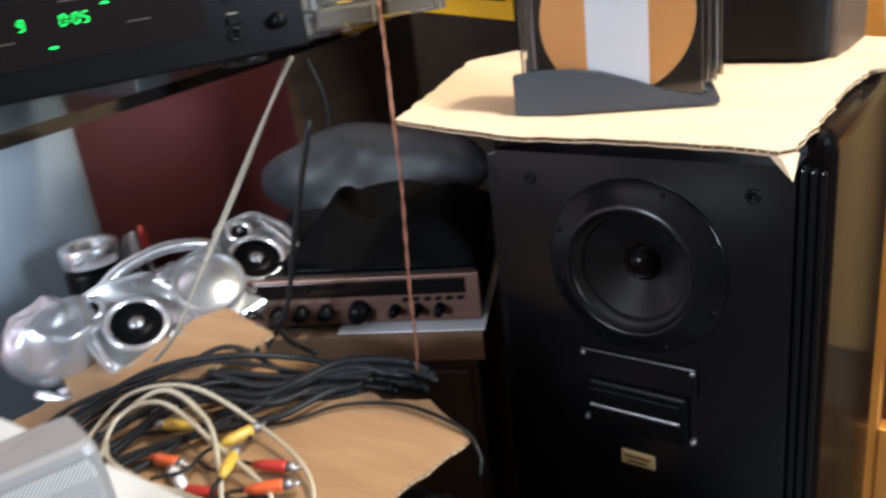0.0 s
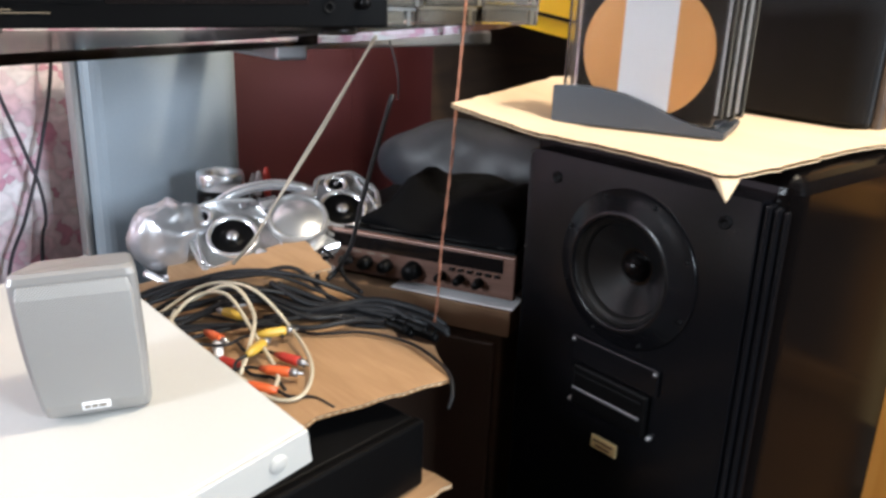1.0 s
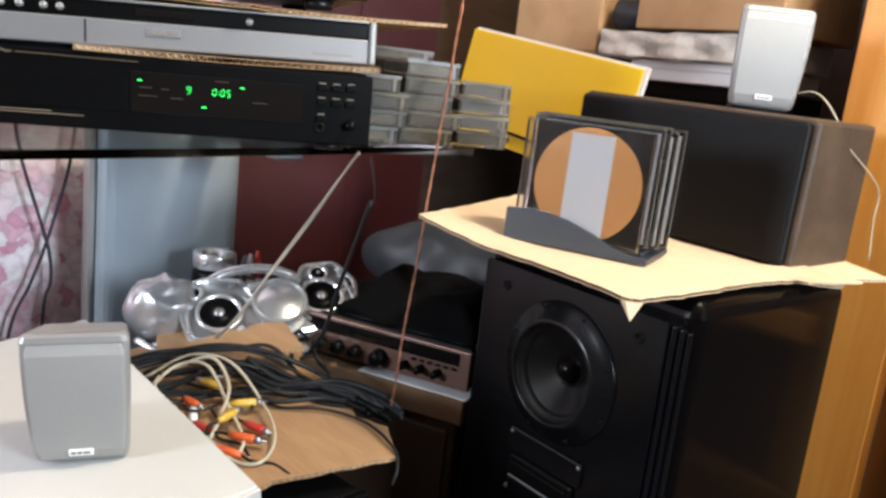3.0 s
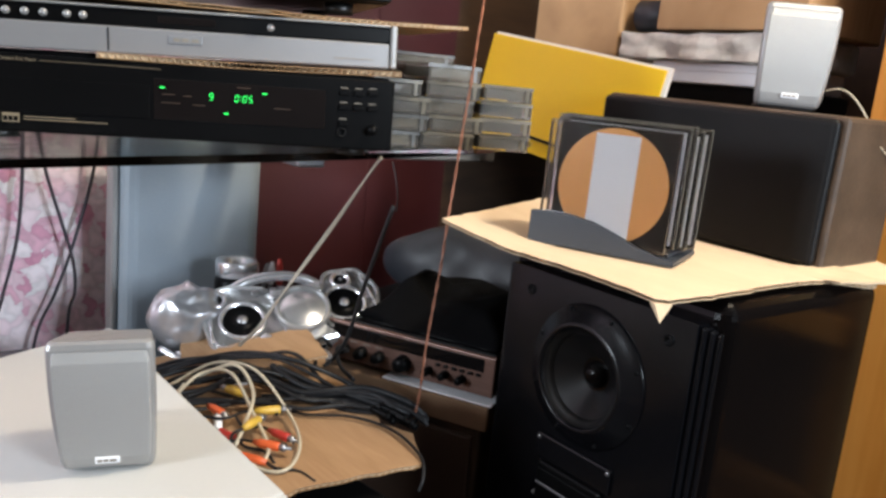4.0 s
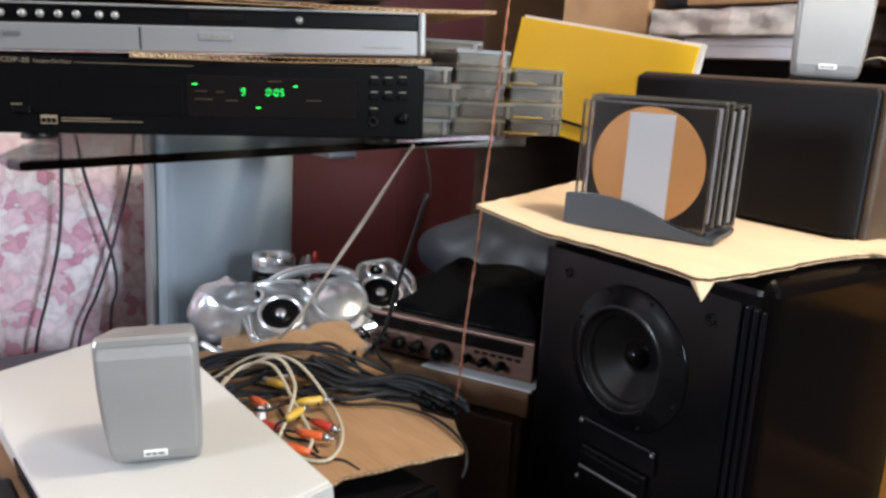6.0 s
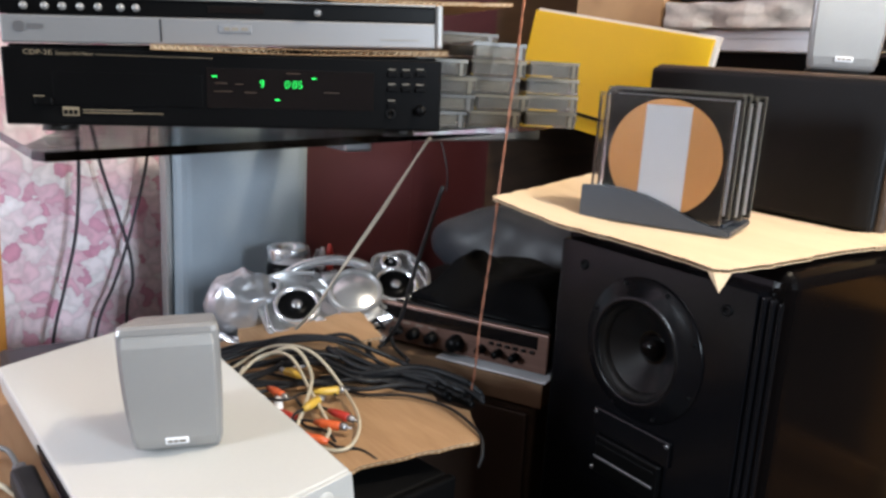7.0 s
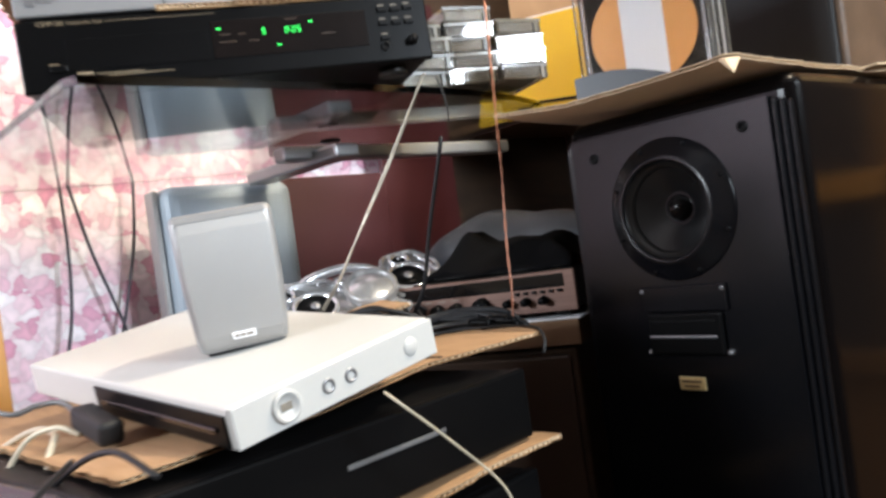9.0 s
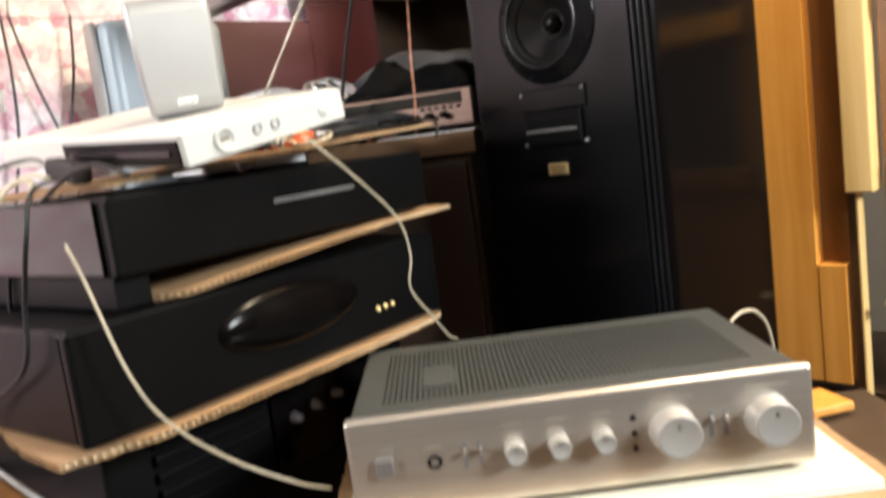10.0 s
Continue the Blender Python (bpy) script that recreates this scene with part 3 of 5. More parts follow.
# layers above the recorder
cardboard("cardboard_sheet", [(-0.02, -0.004), (0.27, 0.0), (0.298, -0.016), (0.32, 0.004), (0.40, 0.006), (0.52, 0.02), (0.51, 0.24), (-0.02, 0.24)], lambda x, y: 0.003 * math.sin(x * 9 + 1), "torn brown cardboard sheet on top of the recorder",
          jitter=0.004, mat=BROWN_KRAFT, place=REC @ pose(0, 0, 0.0490), seed=8)
top = thing("receiver_box", REC @ pose(-0.01, 0.0, 0.0620), "black receiver above the silver recorder", "receiver")
part("body", box((0, 0.03, 0.006), (0.44, 0.28, 0.1), 0.003), BLACK_METAL, top)
part("front_panel", box((0, 0.018, 0.008), (0.44, 0.0298, 0.098), 0.002), BLACK, top)
for fx, fy in ((0.05, 0.06), (0.39, 0.06), (0.05, 0.25), (0.39, 0.25)):
    part("foot", lathe([(0, -0.006), (0.016, -0.006), (0.016, 0.0055), (0, 0.0055)], 16, "z", (fx, fy, 0)), RUBBER, top, "", True)


# ---- cassette boxes and discs beside the player ----
def case_parts(ob, w, d, h, inlay, spine):
    """A shut clear case: lid, tray and the paper within."""
    part("shell", box((0, 0, 0), (w, d, h), 0.0009, 1), MILKY, ob, "clear plastic shell")
    part("tray", box((0.004, 0.004, 0.003), (w - 0.012, d - 0.004, h - 0.004), 0.001, 1), inlay, ob)
    part("lid_edge", box((-0.0004, -0.0005, h * 0.80), (w + 0.0004, 0.0006, h + 0.0002)), spine, ob, "bright lid edge")
    part("corner_post", box((w * 0.86, -0.0006, 0.001), (w * 0.92, 0.0006, h * 0.78)), spine, ob)


GREY_TRAY = material("taupe_tray", (0.05, 0.045, 0.035), 0.35, 0, 0.4, 60, 0.1, 90)
DARK_TRAY = material("dark_tray", (0.03, 0.027, 0.022), 0.3, 0, 0.3, 60, 0.1, 90)
MILKY = see_through("scuffed_clear_plastic", (0.93, 0.91, 0.85), 0.05)
MILKY.node_tree.nodes["Principled BSDF"].inputs["Transmission Weight"].default_value = 0.93
FROST = material("frosted_polystyrene", (0.13, 0.122, 0.10), 0.14, 0, 0.5, 60, 0.1, 90)
rnd = random.Random(11)
proto = {}
for kind, (w, d, h) in {"cassette": (0.07, 0.109, 0.0205), "flat": (0.105, 0.12, 0.0165)}.items():
    for k, (inl, sp) in enumerate(((GREY_TRAY, FROST), (DARK_TRAY, FROST), (FROST, GREY_TRAY))):
        ob = thing("cassette_case" if kind == "cassette" else "disc_case", Matrix(), "clear plastic cassette case in a stack on the glass shelf" if kind == "cassette" else "clear flat disc case in a stack on the glass shelf", "case", "cases stacked beside the player")
        case_parts(ob, w, d, h, inl, sp)
        proto[kind, k] = ob
used = set()


def put_case(kind, k, m):
    if (kind, k) not in used:
        used.add((kind, k))
        proto[kind, k].matrix_world = m
        return proto[kind, k]
    return copy_thing(proto[kind, k], m)


# columns of cases: start, turn, and how many lie on one another
for cx, cy, rz, count, kind in ((-0.302, -0.100, 71, 4, "cassette"), (-0.287, -0.026, 70, 5, "cassette"), (-0.262, 0.047, 70, 4, "cassette"), (-0.41, -0.03, 68, 7, "flat"), (-0.405, -0.135, 70, 4, "cassette")):
    h = 0.0206 if kind == "cassette" else 0.0166
    for i in range(count):
        m = pose(cx + rnd.uniform(-0.006, 0.006), cy + rnd.uniform(-0.012, 0.012), shelf_top(cy) + 0.004 + i * (h + 0.0004), 0, 0, rz + rnd.uniform(-6, 6))
        put_case(kind, rnd.choice((0, 0, 1, 2)), m)
for key, ob in proto.items():
    if key not in used:
        for o in (*ob.children_recursive, ob):
            bpy.data.objects.remove(o)

# yellow sleeve leaning behind the cases
ys = thing("yellow_folder", pose(-0.575, 0.285, 1.276, -6, 7.0, 0), "bright yellow plastic folder leaning behind the disc cases", "folder")
part("cover", box((0, 0, 0), (0.375, 0.0025, 0.172), 0.001), YELLOW, ys)
part("paper_block", box((0.004, 0.0027, 0.004), (0.381, 0.009, 0.176), 0.0006), PAPER, ys, "white paper edge showing")
part("back_cover", box((0, 0.0092, 0), (0.375, 0.0115, 0.170), 0.001), YELLOW, ys)
part("black_band", box((0.10, -0.0022, 0.022), (0.30, -0.0002, 0.027), 0.0005), BLACK, ys, "thin black band")

SILVER_WRAP = material("crumpled_silver_wrap", (0.5, 0.49, 0.45), 0.38, 0.35, 0.35, 60, 0.6, 120)
# cartons in the open compartment
car = thing("brown_carton", pose(-0.655, 0.41, 1.3345, 0, 0, 3), "brown cardboard carton standing behind the yellow folder", "carton")
part("carton", box((0, 0.09, 0), (0.203, 0.28, 0.26), 0.003), BROWN_KRAFT, car)
part("front_flap", box((0.0, 0.0885, 0.10), (0.2, 0.0897, 0.26), 0.0004), BROWN_KRAFT, car)
z0 = 1.334
for nm, lo, hi, mat, lab in (("black_case", (-0.42, 0.53, 0), (-0.13, 0.72, 0.058), BLACK, "flat black case under the wrapped boxes"),
                             ("pale_box", (-0.375, 0.515, 0.059), (-0.14, 0.71, 0.092), PAPER, "pale flat box in the open compartment"),
                             ("silver_box", (-0.447, 0.505, 0.094), (-0.12, 0.70, 0.138), SILVER_WRAP, "box wrapped in crumpled silver foil"),
                             ("kraft_box", (-0.37, 0.50, 0.142), (-0.10, 0.72, 0.25), KRAFT, "pale kraft box on top of the pile")):
    ob = thing(nm, pose((lo[0] + hi[0]) / 2, (lo[1] + hi[1]) / 2, z0 + lo[2], 0, 0, rnd.uniform(-2, 2)), lab, "box")
    hw, hd, hh = (hi[0] - lo[0]) / 2, (hi[1] - lo[1]) / 2, hi[2] - lo[2]
    b2 = box((-hw, -hd, 0), (hw, hd, hh), 0.003)
    if nm == "silver_box":
        bmesh.ops.subdivide_edges(b2, edges=b2.edges[:], cuts=9, use_grid_fill=True)
        crumple(b2, 0.006, 0.022)
    part("body", b2, mat, ob)
    if nm != "silver_box":
        part("lid", box((-hw - 0.0015, -hd - 0.0015, hh * 0.62), (hw + 0.0015, -hd - 0.0002, hh), 0.0004), mat, ob)
roll = thing("foil_roll", pose(-0.408, 0.545, 1.503, 0, 0, 8), "grey rolled plastic film on the pile of boxes", "roll")
part("film", lathe([(0, -0.034), (0.02, -0.034), (0.027, -0.03), (0.027, 0.03), (0.02, 0.034), (0, 0.034)], 24, "x"), GREY_BAG, roll, "", True)


# ---- tower loudspeaker ----
def plate_with_hole(x0, x1, z0, z1, y0, y1, cx, cz, r, seg=64):
    """A board with a round hole through it."""
    bm = bmesh.new()
    angles = sorted([2 * math.pi * i / seg for i in range(seg)] + [math.atan2(z - cz, x - cx) % (2 * math.pi) for x in (x0, x1) for z in (z0, z1)])
    rows = []
    for a in angles:
        c, s = math.cos(a), math.sin(a)
        d = min([(x1 - cx) / c if c > 1e-9 else 9, (x0 - cx) / c if c < -1e-9 else 9, (z1 - cz) / s if s > 1e-9 else 9, (z0 - cz) / s if s < -1e-9 else 9])
        rows.append([bm.verts.new((cx + k * c, y, cz + k * s)) for k, y in ((r, y0), (d, y0), (d, y1), (r, y1))])
    for a, b in zip(rows, rows[1:] + rows[:1]):
        for k in range(4):
            bm.faces.new([a[k], b[k], b[(k + 1) % 4], a[(k + 1) % 4]])
    return bm


tower = thing("tower_loudspeaker", pose(0.001, 0.0155, 0), "tall black lacquered tower loudspeaker without its grille", "loudspeaker")
part("cabinet", box((-0.147, 0.0062, 0.02), (0.147, 0.30, 1.1835), 0.018, 5), GLOSS_BLACK, tower, "glossy black lacquered cabinet")
part("baffle", plate_with_hole(-0.126, 0.126, 0.025, 1.160, -0.011, 0.0058, 0.002, 1.065, 0.056), BAFFLE, tower, "matt black front board")
for sgn in (-1, 1):
    for k in range(3):
        x = sgn * (0.1295 + 0.006 * k)
        part("ridge", box((x - 0.0026, -0.008 + 0.0045 * k, 0.025), (x + 0.0026, 0.0058, 1.158 - 0.002 * k), 0.0022, 3), BAFFLE, tower, "rounded upright ridge")
wx, wz = 0.002, 1.065
part("woofer_flange", lathe([(0.0525, 0.0225), (0.0540, 0.0250), (0.0560, 0.0257), (0.0600, 0.0240), (0.0690, 0.0155), (0.0770, 0.0140), (0.0782, 0.0125), (0.0782, 0.0108)], 64, "y", (wx, 0, wz)), BAFFLE, tower, "round raised driver frame", True)
part("surround", lathe([(0.0526, 0.0225), (0.0505, 0.0190), (0.0490, 0.0178), (0.0465, 0.0160), (0.0450, 0.0120)], 64, "y", (wx, 0, wz)), RUBBER, tower, "rolled rubber surround", True)
part("woofer_cone", lathe([(0.0452, 0.0122), (0.036, 0.0060), (0.026, -0.0010), (0.018, -0.0065), (0.014, -0.0090)], 64, "y", (wx, 0, wz)), CONE, tower, "", True)
part("dust_cap", lathe([(0.0155, -0.0085), (0.0145, -0.0025), (0.0105, 0.0030), (0.0055, 0.0058), (0, 0.0065)], 40, "y", (wx, 0, wz)), GLOSS_BLACK, tower, "shiny black domed cap", True)
for i in range(8):
    a = math.radians(22.5 + 45 * i)
    part("driver_screw", lathe([(0, 0.0167), (0.0018, 0.0165), (0.0024, 0.0148), (0.0024, 0.011)], 12, "y", (wx + 0.0728 * math.cos(a), 0, wz + 0.0728 * math.sin(a))), BLACK_METAL, tower, "", True)
for sx in (-0.0925, 0.097):
    part("grille_socket", lathe([(0.0, 0.0112), (0.0026, 0.0112), (0.003, 0.0132), (0.0056, 0.0128), (0.006, 0.0108)], 20, "y", (sx, 0, 1.136)), BLACK_METAL, tower, "round grille socket", True)
part("tweeter_plate", box((-0.052, -0.0155, 0.953), (0.056, -0.0108, 0.982), 0.002), BAFFLE, tower, "slim slate-black plate")
part("tweeter_body", box((-0.044, -0.0185, 0.906), (0.048, -0.0108, 0.9525), 0.003), BLACK, tower)
part("tweeter_slot", box((-0.042, -0.0202, 0.925), (0.042, -0.0183, 0.928), 0.0008), STEEL, tower, "thin grey metal slot")
part("tweeter_slot", box((-0.042, -0.0202, 0.942), (0.042, -0.0183, 0.9445), 0.0008), BLACK_METAL, tower)
for sx, sz in ((-0.048, 0.977), (0.052, 0.977), (-0.047, 0.909), (0.052, 0.909)):
    part("plate_screw", lathe([(0, 0.0165), (0.0022, 0.0163), (0.003, 0.014), (0.003, 0.0105)], 12, "y", (sx, 0, sz)), STEEL, tower, "", True)
part("badge", box((-0.0158, -0.0135, 0.867), (0.0162, -0.0108, 0.8815), 0.0008), GOLD, tower, "small gold badge")
bars(tower, [(-0.012, 0.8755, 0.024, 0.0022), (-0.009, 0.8705, 0.018, 0.0018)], -0.0136, BROWN_WOOD, "badge_print")
part("plinth", box((-0.155, -0.018, 0.0), (0.155, 0.31, 0.0195), 0.004), GLOSS_BLACK, tower)


PALE_KRAFT = streaked("pale_kraft_board", (0.60, 0.445, 0.29), (0.655, 0.50, 0.335), (1, 3, 1), 9, 0.85, 0.08)


def card_height(x, y):
    """The board on the tower: its near left corner curls up, the rest lies on the cabinet."""
    lift = max(0.0, -0.06 - x) * 0.10 + max(0.0, -y) * 0.02 + max(0.0, y - 0.30) * 0.03
    near = min(1.0, max(0.0, (0.25 - y) / 0.08))
    return 1.1845 + lift + 0.0045 * near


sheet = cardboard("cardboard_cover", [(-0.167, -0.075), (-0.12, -0.075), (-0.06, -0.070), (0.02, -0.066), (0.10, -0.070), (0.135, -0.078), (0.143, -0.067), (0.140, 0.02), (0.136, 0.10), (0.140, 0.21), (0.165, 0.255), (0.150, 0.30), (0.172, 0.36), (0.10, 0.40), (-0.24, 0.38), (-0.25, 0.16)],
                  card_height, "pale torn cardboard sheet covering the tower loudspeaker", jitter=0.002, seed=3, mat=PALE_KRAFT)
b2 = bmesh.new()
tip = [b2.verts.new(p) for p in ((0.130, -0.0775, 1.1905), (0.1375, -0.0795, 1.1905), (0.1445, -0.065, 1.1905), (0.1445, -0.079, 1.1755), (0.142, -0.078, 1.180))]
for q in ((0, 1, 3), (1, 2, 3), (0, 4, 3), (2, 4, 3), (0, 1, 2)):
    b2.faces.new([tip[k] for k in q])
part("folded_corner", b2, KRAFT_EDGE, sheet, "corner bent down and frayed")
b2 = grid_sheet(ragged([(0.07, 0.205), (0.155, 0.20), (0.178, 0.275), (0.10, 0.30)], 0.003, 0.01, 4), lambda x, y: 1.1892 + 0.05 * max(0, x - 0.12), 0.002, 0.02)
part("torn_flap", b2, KRAFT_EDGE, sheet, "loose torn top layer")

# ---- disc stand with cases on the cardboard ----
rack_z = 1.1945
SLATE = material("slate_plastic", (0.028, 0.034, 0.043), 0.4, 0, 0.15, 25, 0.1)
rack = thing("disc_rack", pose(-0.087, -0.017, rack_z + 0.0005, 0, 0, 23.2), "dark grey plastic rack for disc cases", "disc rack")
prof = [(0.0, 0.034), (0.02, 0.0355), (0.045, 0.035), (0.07, 0.031), (0.095, 0.023), (0.12, 0.013), (0.142, 0.008), (0.160, 0.006)]
for y0 in (0.0, 0.088):
    b2 = bmesh.new()
    lo = [(0.0, 0.0)] + prof + [(0.160, 0.0)]
    f = [b2.verts.new((x, y0, z)) for x, z in lo]
    r = [b2.verts.new((x, y0 + 0.008, z)) for x, z in lo]
    b2.faces.new(f)
    b2.faces.new(r[::-1])
    for i in range(len(lo)):
        j = (i + 1) % len(lo)
        b2.faces.new([f[i], f[j], r[j], r[i]])
    bmesh.ops.bevel(b2, geom=b2.edges[:], offset=0.001, segments=2, affect="EDGES")
    part("side_wall", b2, SLATE, rack, "wave-shaped side")
part("base", box((0.001, 0.0082, 0.0), (0.160, 0.0878, 0.006), 0.001), SLATE, rack)
for i in range(9):
    part("divider", box((0.008 + i * 0.0175, 0.012, 0.0062), (0.0115 + i * 0.0175, 0.084, 0.0105), 0.0008, 1), SLATE, rack)


def jewel_case(m, disc, label):
    """A disc case standing on its edge: front at y=0."""
    ob = thing("disc_case", m, label, "disc case", "disc cases in the rack")
    part("front_cover", box((0, 0, 0), (0.142, 0.0016, 0.125), 0.0005, 1), CLEAR, ob, "clear plastic cover")
    part("tray", box((0.012, 0.0045, 0.001), (0.1415, 0.0075, 0.124), 0.0008), BLACK, ob, "black disc tray")
    part("rear_cover", box((0, 0.008, 0), (0.142, 0.0096, 0.125), 0.0005, 1), CLEAR if disc else FROST, ob)
    part("top_rim", box((0.0015, 0.0018, 0.1225), (0.1405, 0.0078, 0.125), 0.0004, 1), CLEAR if disc else FROST, ob)
    part("side_rim", box((0.1403, 0.0018, 0.001), (0.1418, 0.0044, 0.122), 0.0004, 1), CLEAR, ob)
    part("hinge_rim", box((0.0, 0.0018, 0.001), (0.0105, 0.0078, 0.122), 0.0006, 1), CLEAR, ob)
    if disc:
        c = (0.0765, 0, 0.0625)
        d = part("disc", lathe([(0.0075, -0.0022), (0.0598, -0.0022), (0.06, -0.0034), (0.0075, -0.0034)], 72, "y", c), DISC, ob, "orange printed disc")
        pts = [(x, (0.053 if s > 0 else -math.sqrt(0.0585 ** 2 - x * x))) for s in (1, -1) for x in ((-0.0235, -0.012, 0.0, 0.012, 0.0245) if s > 0 else (0.0245, 0.012, 0.0, -0.012, -0.0235))]
        b3 = bmesh.new()
        fr = [b3.verts.new((c[0] + x, 0.0018, c[2] + z)) for x, z in pts]
        bk = [b3.verts.new((c[0] + x, 0.00215, c[2] + z)) for x, z in pts]
        b3.faces.new(fr)
        b3.faces.new(bk[::-1])
        for i in range(len(fr)):
            j = (i + 1) % len(fr)
            b3.faces.new([fr[i], fr[j], bk[j], bk[i]])
        part("paper_strip", b3, PAPER, d, "white paper strip across the disc")
    else:
        part("booklet", box((0.013, 0.0019, 0.004), (0.138, 0.0042, 0.119)), PAPER, ob)
    return ob


base = pose(-0.083, -0.019, rack_z + 0.007, 0, 0, 24.5)
for i, (dx, dz, lean, yaw, disc) in enumerate(((0.004, 0.002, -1, -4, True), (0.009, 0.008, -1, -3.5, False), (0.012, 0.009, -1.3, -3, False), (0.017, 0.005, -1.6, -2.5, False), (0.023, 0.007, -1.8, -2, False))):
    jewel_case(base @ pose(dx, 0.012 + 0.0101 * i, dz, lean, 0, yaw), disc, "clear case with an orange disc standing in the rack" if disc else "clear disc case standing in the rack")

# ---- black loudspeaker lying on the cardboard ----
SCUFFED = material("scuffed_dark_vinyl", (0.055, 0.034, 0.021), 0.5, 0, 0.5, 60, 0.3, 200)
bs = thing("black_loudspeaker", pose(-0.253, 0.257, 1.1895, 0, 0.6, -1.0), "black cloth-fronted loudspeaker lying on the cardboard", "loudspeaker")
part("cabinet", box((0, 0.012, 0), (0.352, 0.15, 0.175), 0.006), SCUFFED, bs, "scuffed dark grey-brown cabinet")
part("grille", box((0.003, 0.0, 0.004), (0.347, 0.0118, 0.171), 0.007, 4), BLACK_GRILLE, bs, "black woven grille")


# ---- satellite loudspeakers ----
def rrect(hx, y0, y1, r, n=5):
    pts = []
    for cx, cy, a0 in ((hx - r, y0 + r, -90), (hx - r, y1 - r, 0), (-hx + r, y1 - r, 90), (-hx + r, y0 + r, 180)):
        for k in range(n):
            a = math.radians(a0 + 90 * k / (n - 1))
            pts.append((cx + r * math.cos(a), cy + r * math.sin(a)))
    return pts


def loft(rings):
    bm = bmesh.new()
    vs = [[bm.verts.new(p) for p in ring] for ring in rings]
    for a, b in zip(vs, vs[1:]):
        for i in range(len(a)):
            j = (i + 1) % len(a)
            bm.faces.new([a[i], a[j], b[j], b[i]])
    bm.faces.new(vs[0][::-1])
    bm.faces.new(vs[-1])
    return bm


def satellite(m, label):
    ob = thing("satellite_loudspeaker", m, label, "loudspeaker", "small satellite loudspeakers")
    h = 0.121
    wide = lambda u: 0.0385 + 0.0045 * u + 0.0015 * math.sin(u * math.pi)
    bulge = lambda u: -0.006 * math.sin(u * math.pi * 0.9)
    rings = []
    for k in range(15):
        u = (0, 0.02, 0.08, 0.16, 0.25, 0.35, 0.45, 0.55, 0.65, 0.75, 0.83, 0.9, 0.95, 0.985, 1)[k]
        inset = {0: 0.004, 1: 0.0012, 13: 0.0012, 14: 0.004}.get(k, 0)
        back = 0.078 - 0.020 * u
        rings.append([(x * (1 - 0.3 * max(0, (y - 0.012)) / 0.07), y, h * u - 0.26 * max(0, y - 0.006) * u ** 3) for x, y in rrect(wide(u) - inset, bulge(u) + inset, back - inset, 0.006)])
    part("shell", loft(rings), SILVER, ob, "rounded silver plastic shell")
    rings = []
    for k in range(13):
        u = 0.045 + 0.89 * k / 12
        inset = 0.002 if k in (0, 12) else 0
        rings.append([(x, y, h * u) for x, y in rrect(wide(u) - 0.004 - inset, bulge(u) - 0.0024 + inset * 0.8, bulge(u) + 0.004, 0.002)])
    part("grille", loft(rings), GRILLE, ob, "silver perforated metal grille")
    badge = part("badge", box((-0.0095, bulge(0.1) - 0.0044, 0.0095), (0.0105, bulge(0.1) - 0.0018, 0.0155), 0.0006), PAPER, ob, "small pale badge")
    bars(badge, [(-0.0075, 0.0115, 0.004, 0.0022), (-0.0025, 0.0115, 0.004, 0.0022), (0.0025, 0.0115, 0.0055, 0.0022)], bulge(0.1) - 0.0045, PRINT, "badge_print")
    part("foot", box((-0.032, 0.008, -0.003), (0.032, 0.06, 0.0002), 0.001), RUBBER, ob)
    return ob


# ---- white box with its satellite, on the cardboard over the black stack ----
white_pose = pose(-0.007, -0.516, 0.938, 4, -9.3, 94)
wb = thing("white_console", white_pose, "slim white plastic console lying on the cardboard", "console")
part("body", box((0, 0.004, 0), (0.197, 0.408, 0.0325), 0.003, 3), WHITE, wb)
part("front_panel", box((0.0005, 0, 0.0008), (0.1965, 0.0038, 0.0315), 0.0012), WHITE, wb)
part("side_insert", box((-0.0022, 0.008, 0.002), (-0.0002, 0.235, 0.0265), 0.0008), BLACK, wb, "dark brown-black side insert")
part("side_ridge", box((-0.0042, 0.02, 0.012), (-0.0023, 0.22, 0.0165), 0.0008), SMOKE, wb)
part("dial_ring", lathe([(0.0, 0.001), (0.0085, 0.001), (0.0092, 0.0032), (0.0118, 0.0032), (0.0125, 0)], 40, "y", (0.043, 0, 0.0165)), WHITE, wb, "round white dial", True)
part("dial_mark", box((0.038, -0.0016, 0.0135), (0.048, -0.0008, 0.0195), 0.0004), PRINT, wb)
for x in (0.082, 0.104):
    j = part("socket", lathe([(0.0, -0.004), (0.0032, -0.004), (0.0036, 0.0012), (0.0056, 0.0012), (0.006, 0)], 24, "y", (x, 0, 0.0165)), STEEL, wb, "metal headphone socket", True)
part("small_dial", lathe([(0.0, 0.0016), (0.0062, 0.0016), (0.0072, 0.0008), (0.008, 0)], 32, "y", (0.168, 0, 0.0165)), WHITE, wb, "", True)
for x, y in ((0.02, 0.03), (0.177, 0.03), (0.02, 0.38), (0.177, 0.38)):
    part("foot", lathe([(0, -0.003), (0.007, -0.003), (0.007, 0.0002), (0, 0.0002)], 16, "z", (x, y, 0)), RUBBER, wb, "", True)

satellite(white_pose @ pose(0.093, 0.126, 0.0353, -3, 3, -28), "silver satellite loudspeaker standing on the white console")
satellite(pose(-0.004, 0.312, 1.3665, 0, 1, 40), "silver satellite loudspeaker standing on the black loudspeaker")


# ---- black components stacked with cardboard between ----
sturn = 99.0
SL = Vector((-0.010, -0.612))


def stack_pose(z):
    return pose(SL.x, SL.y, z, 0, 0, sturn)


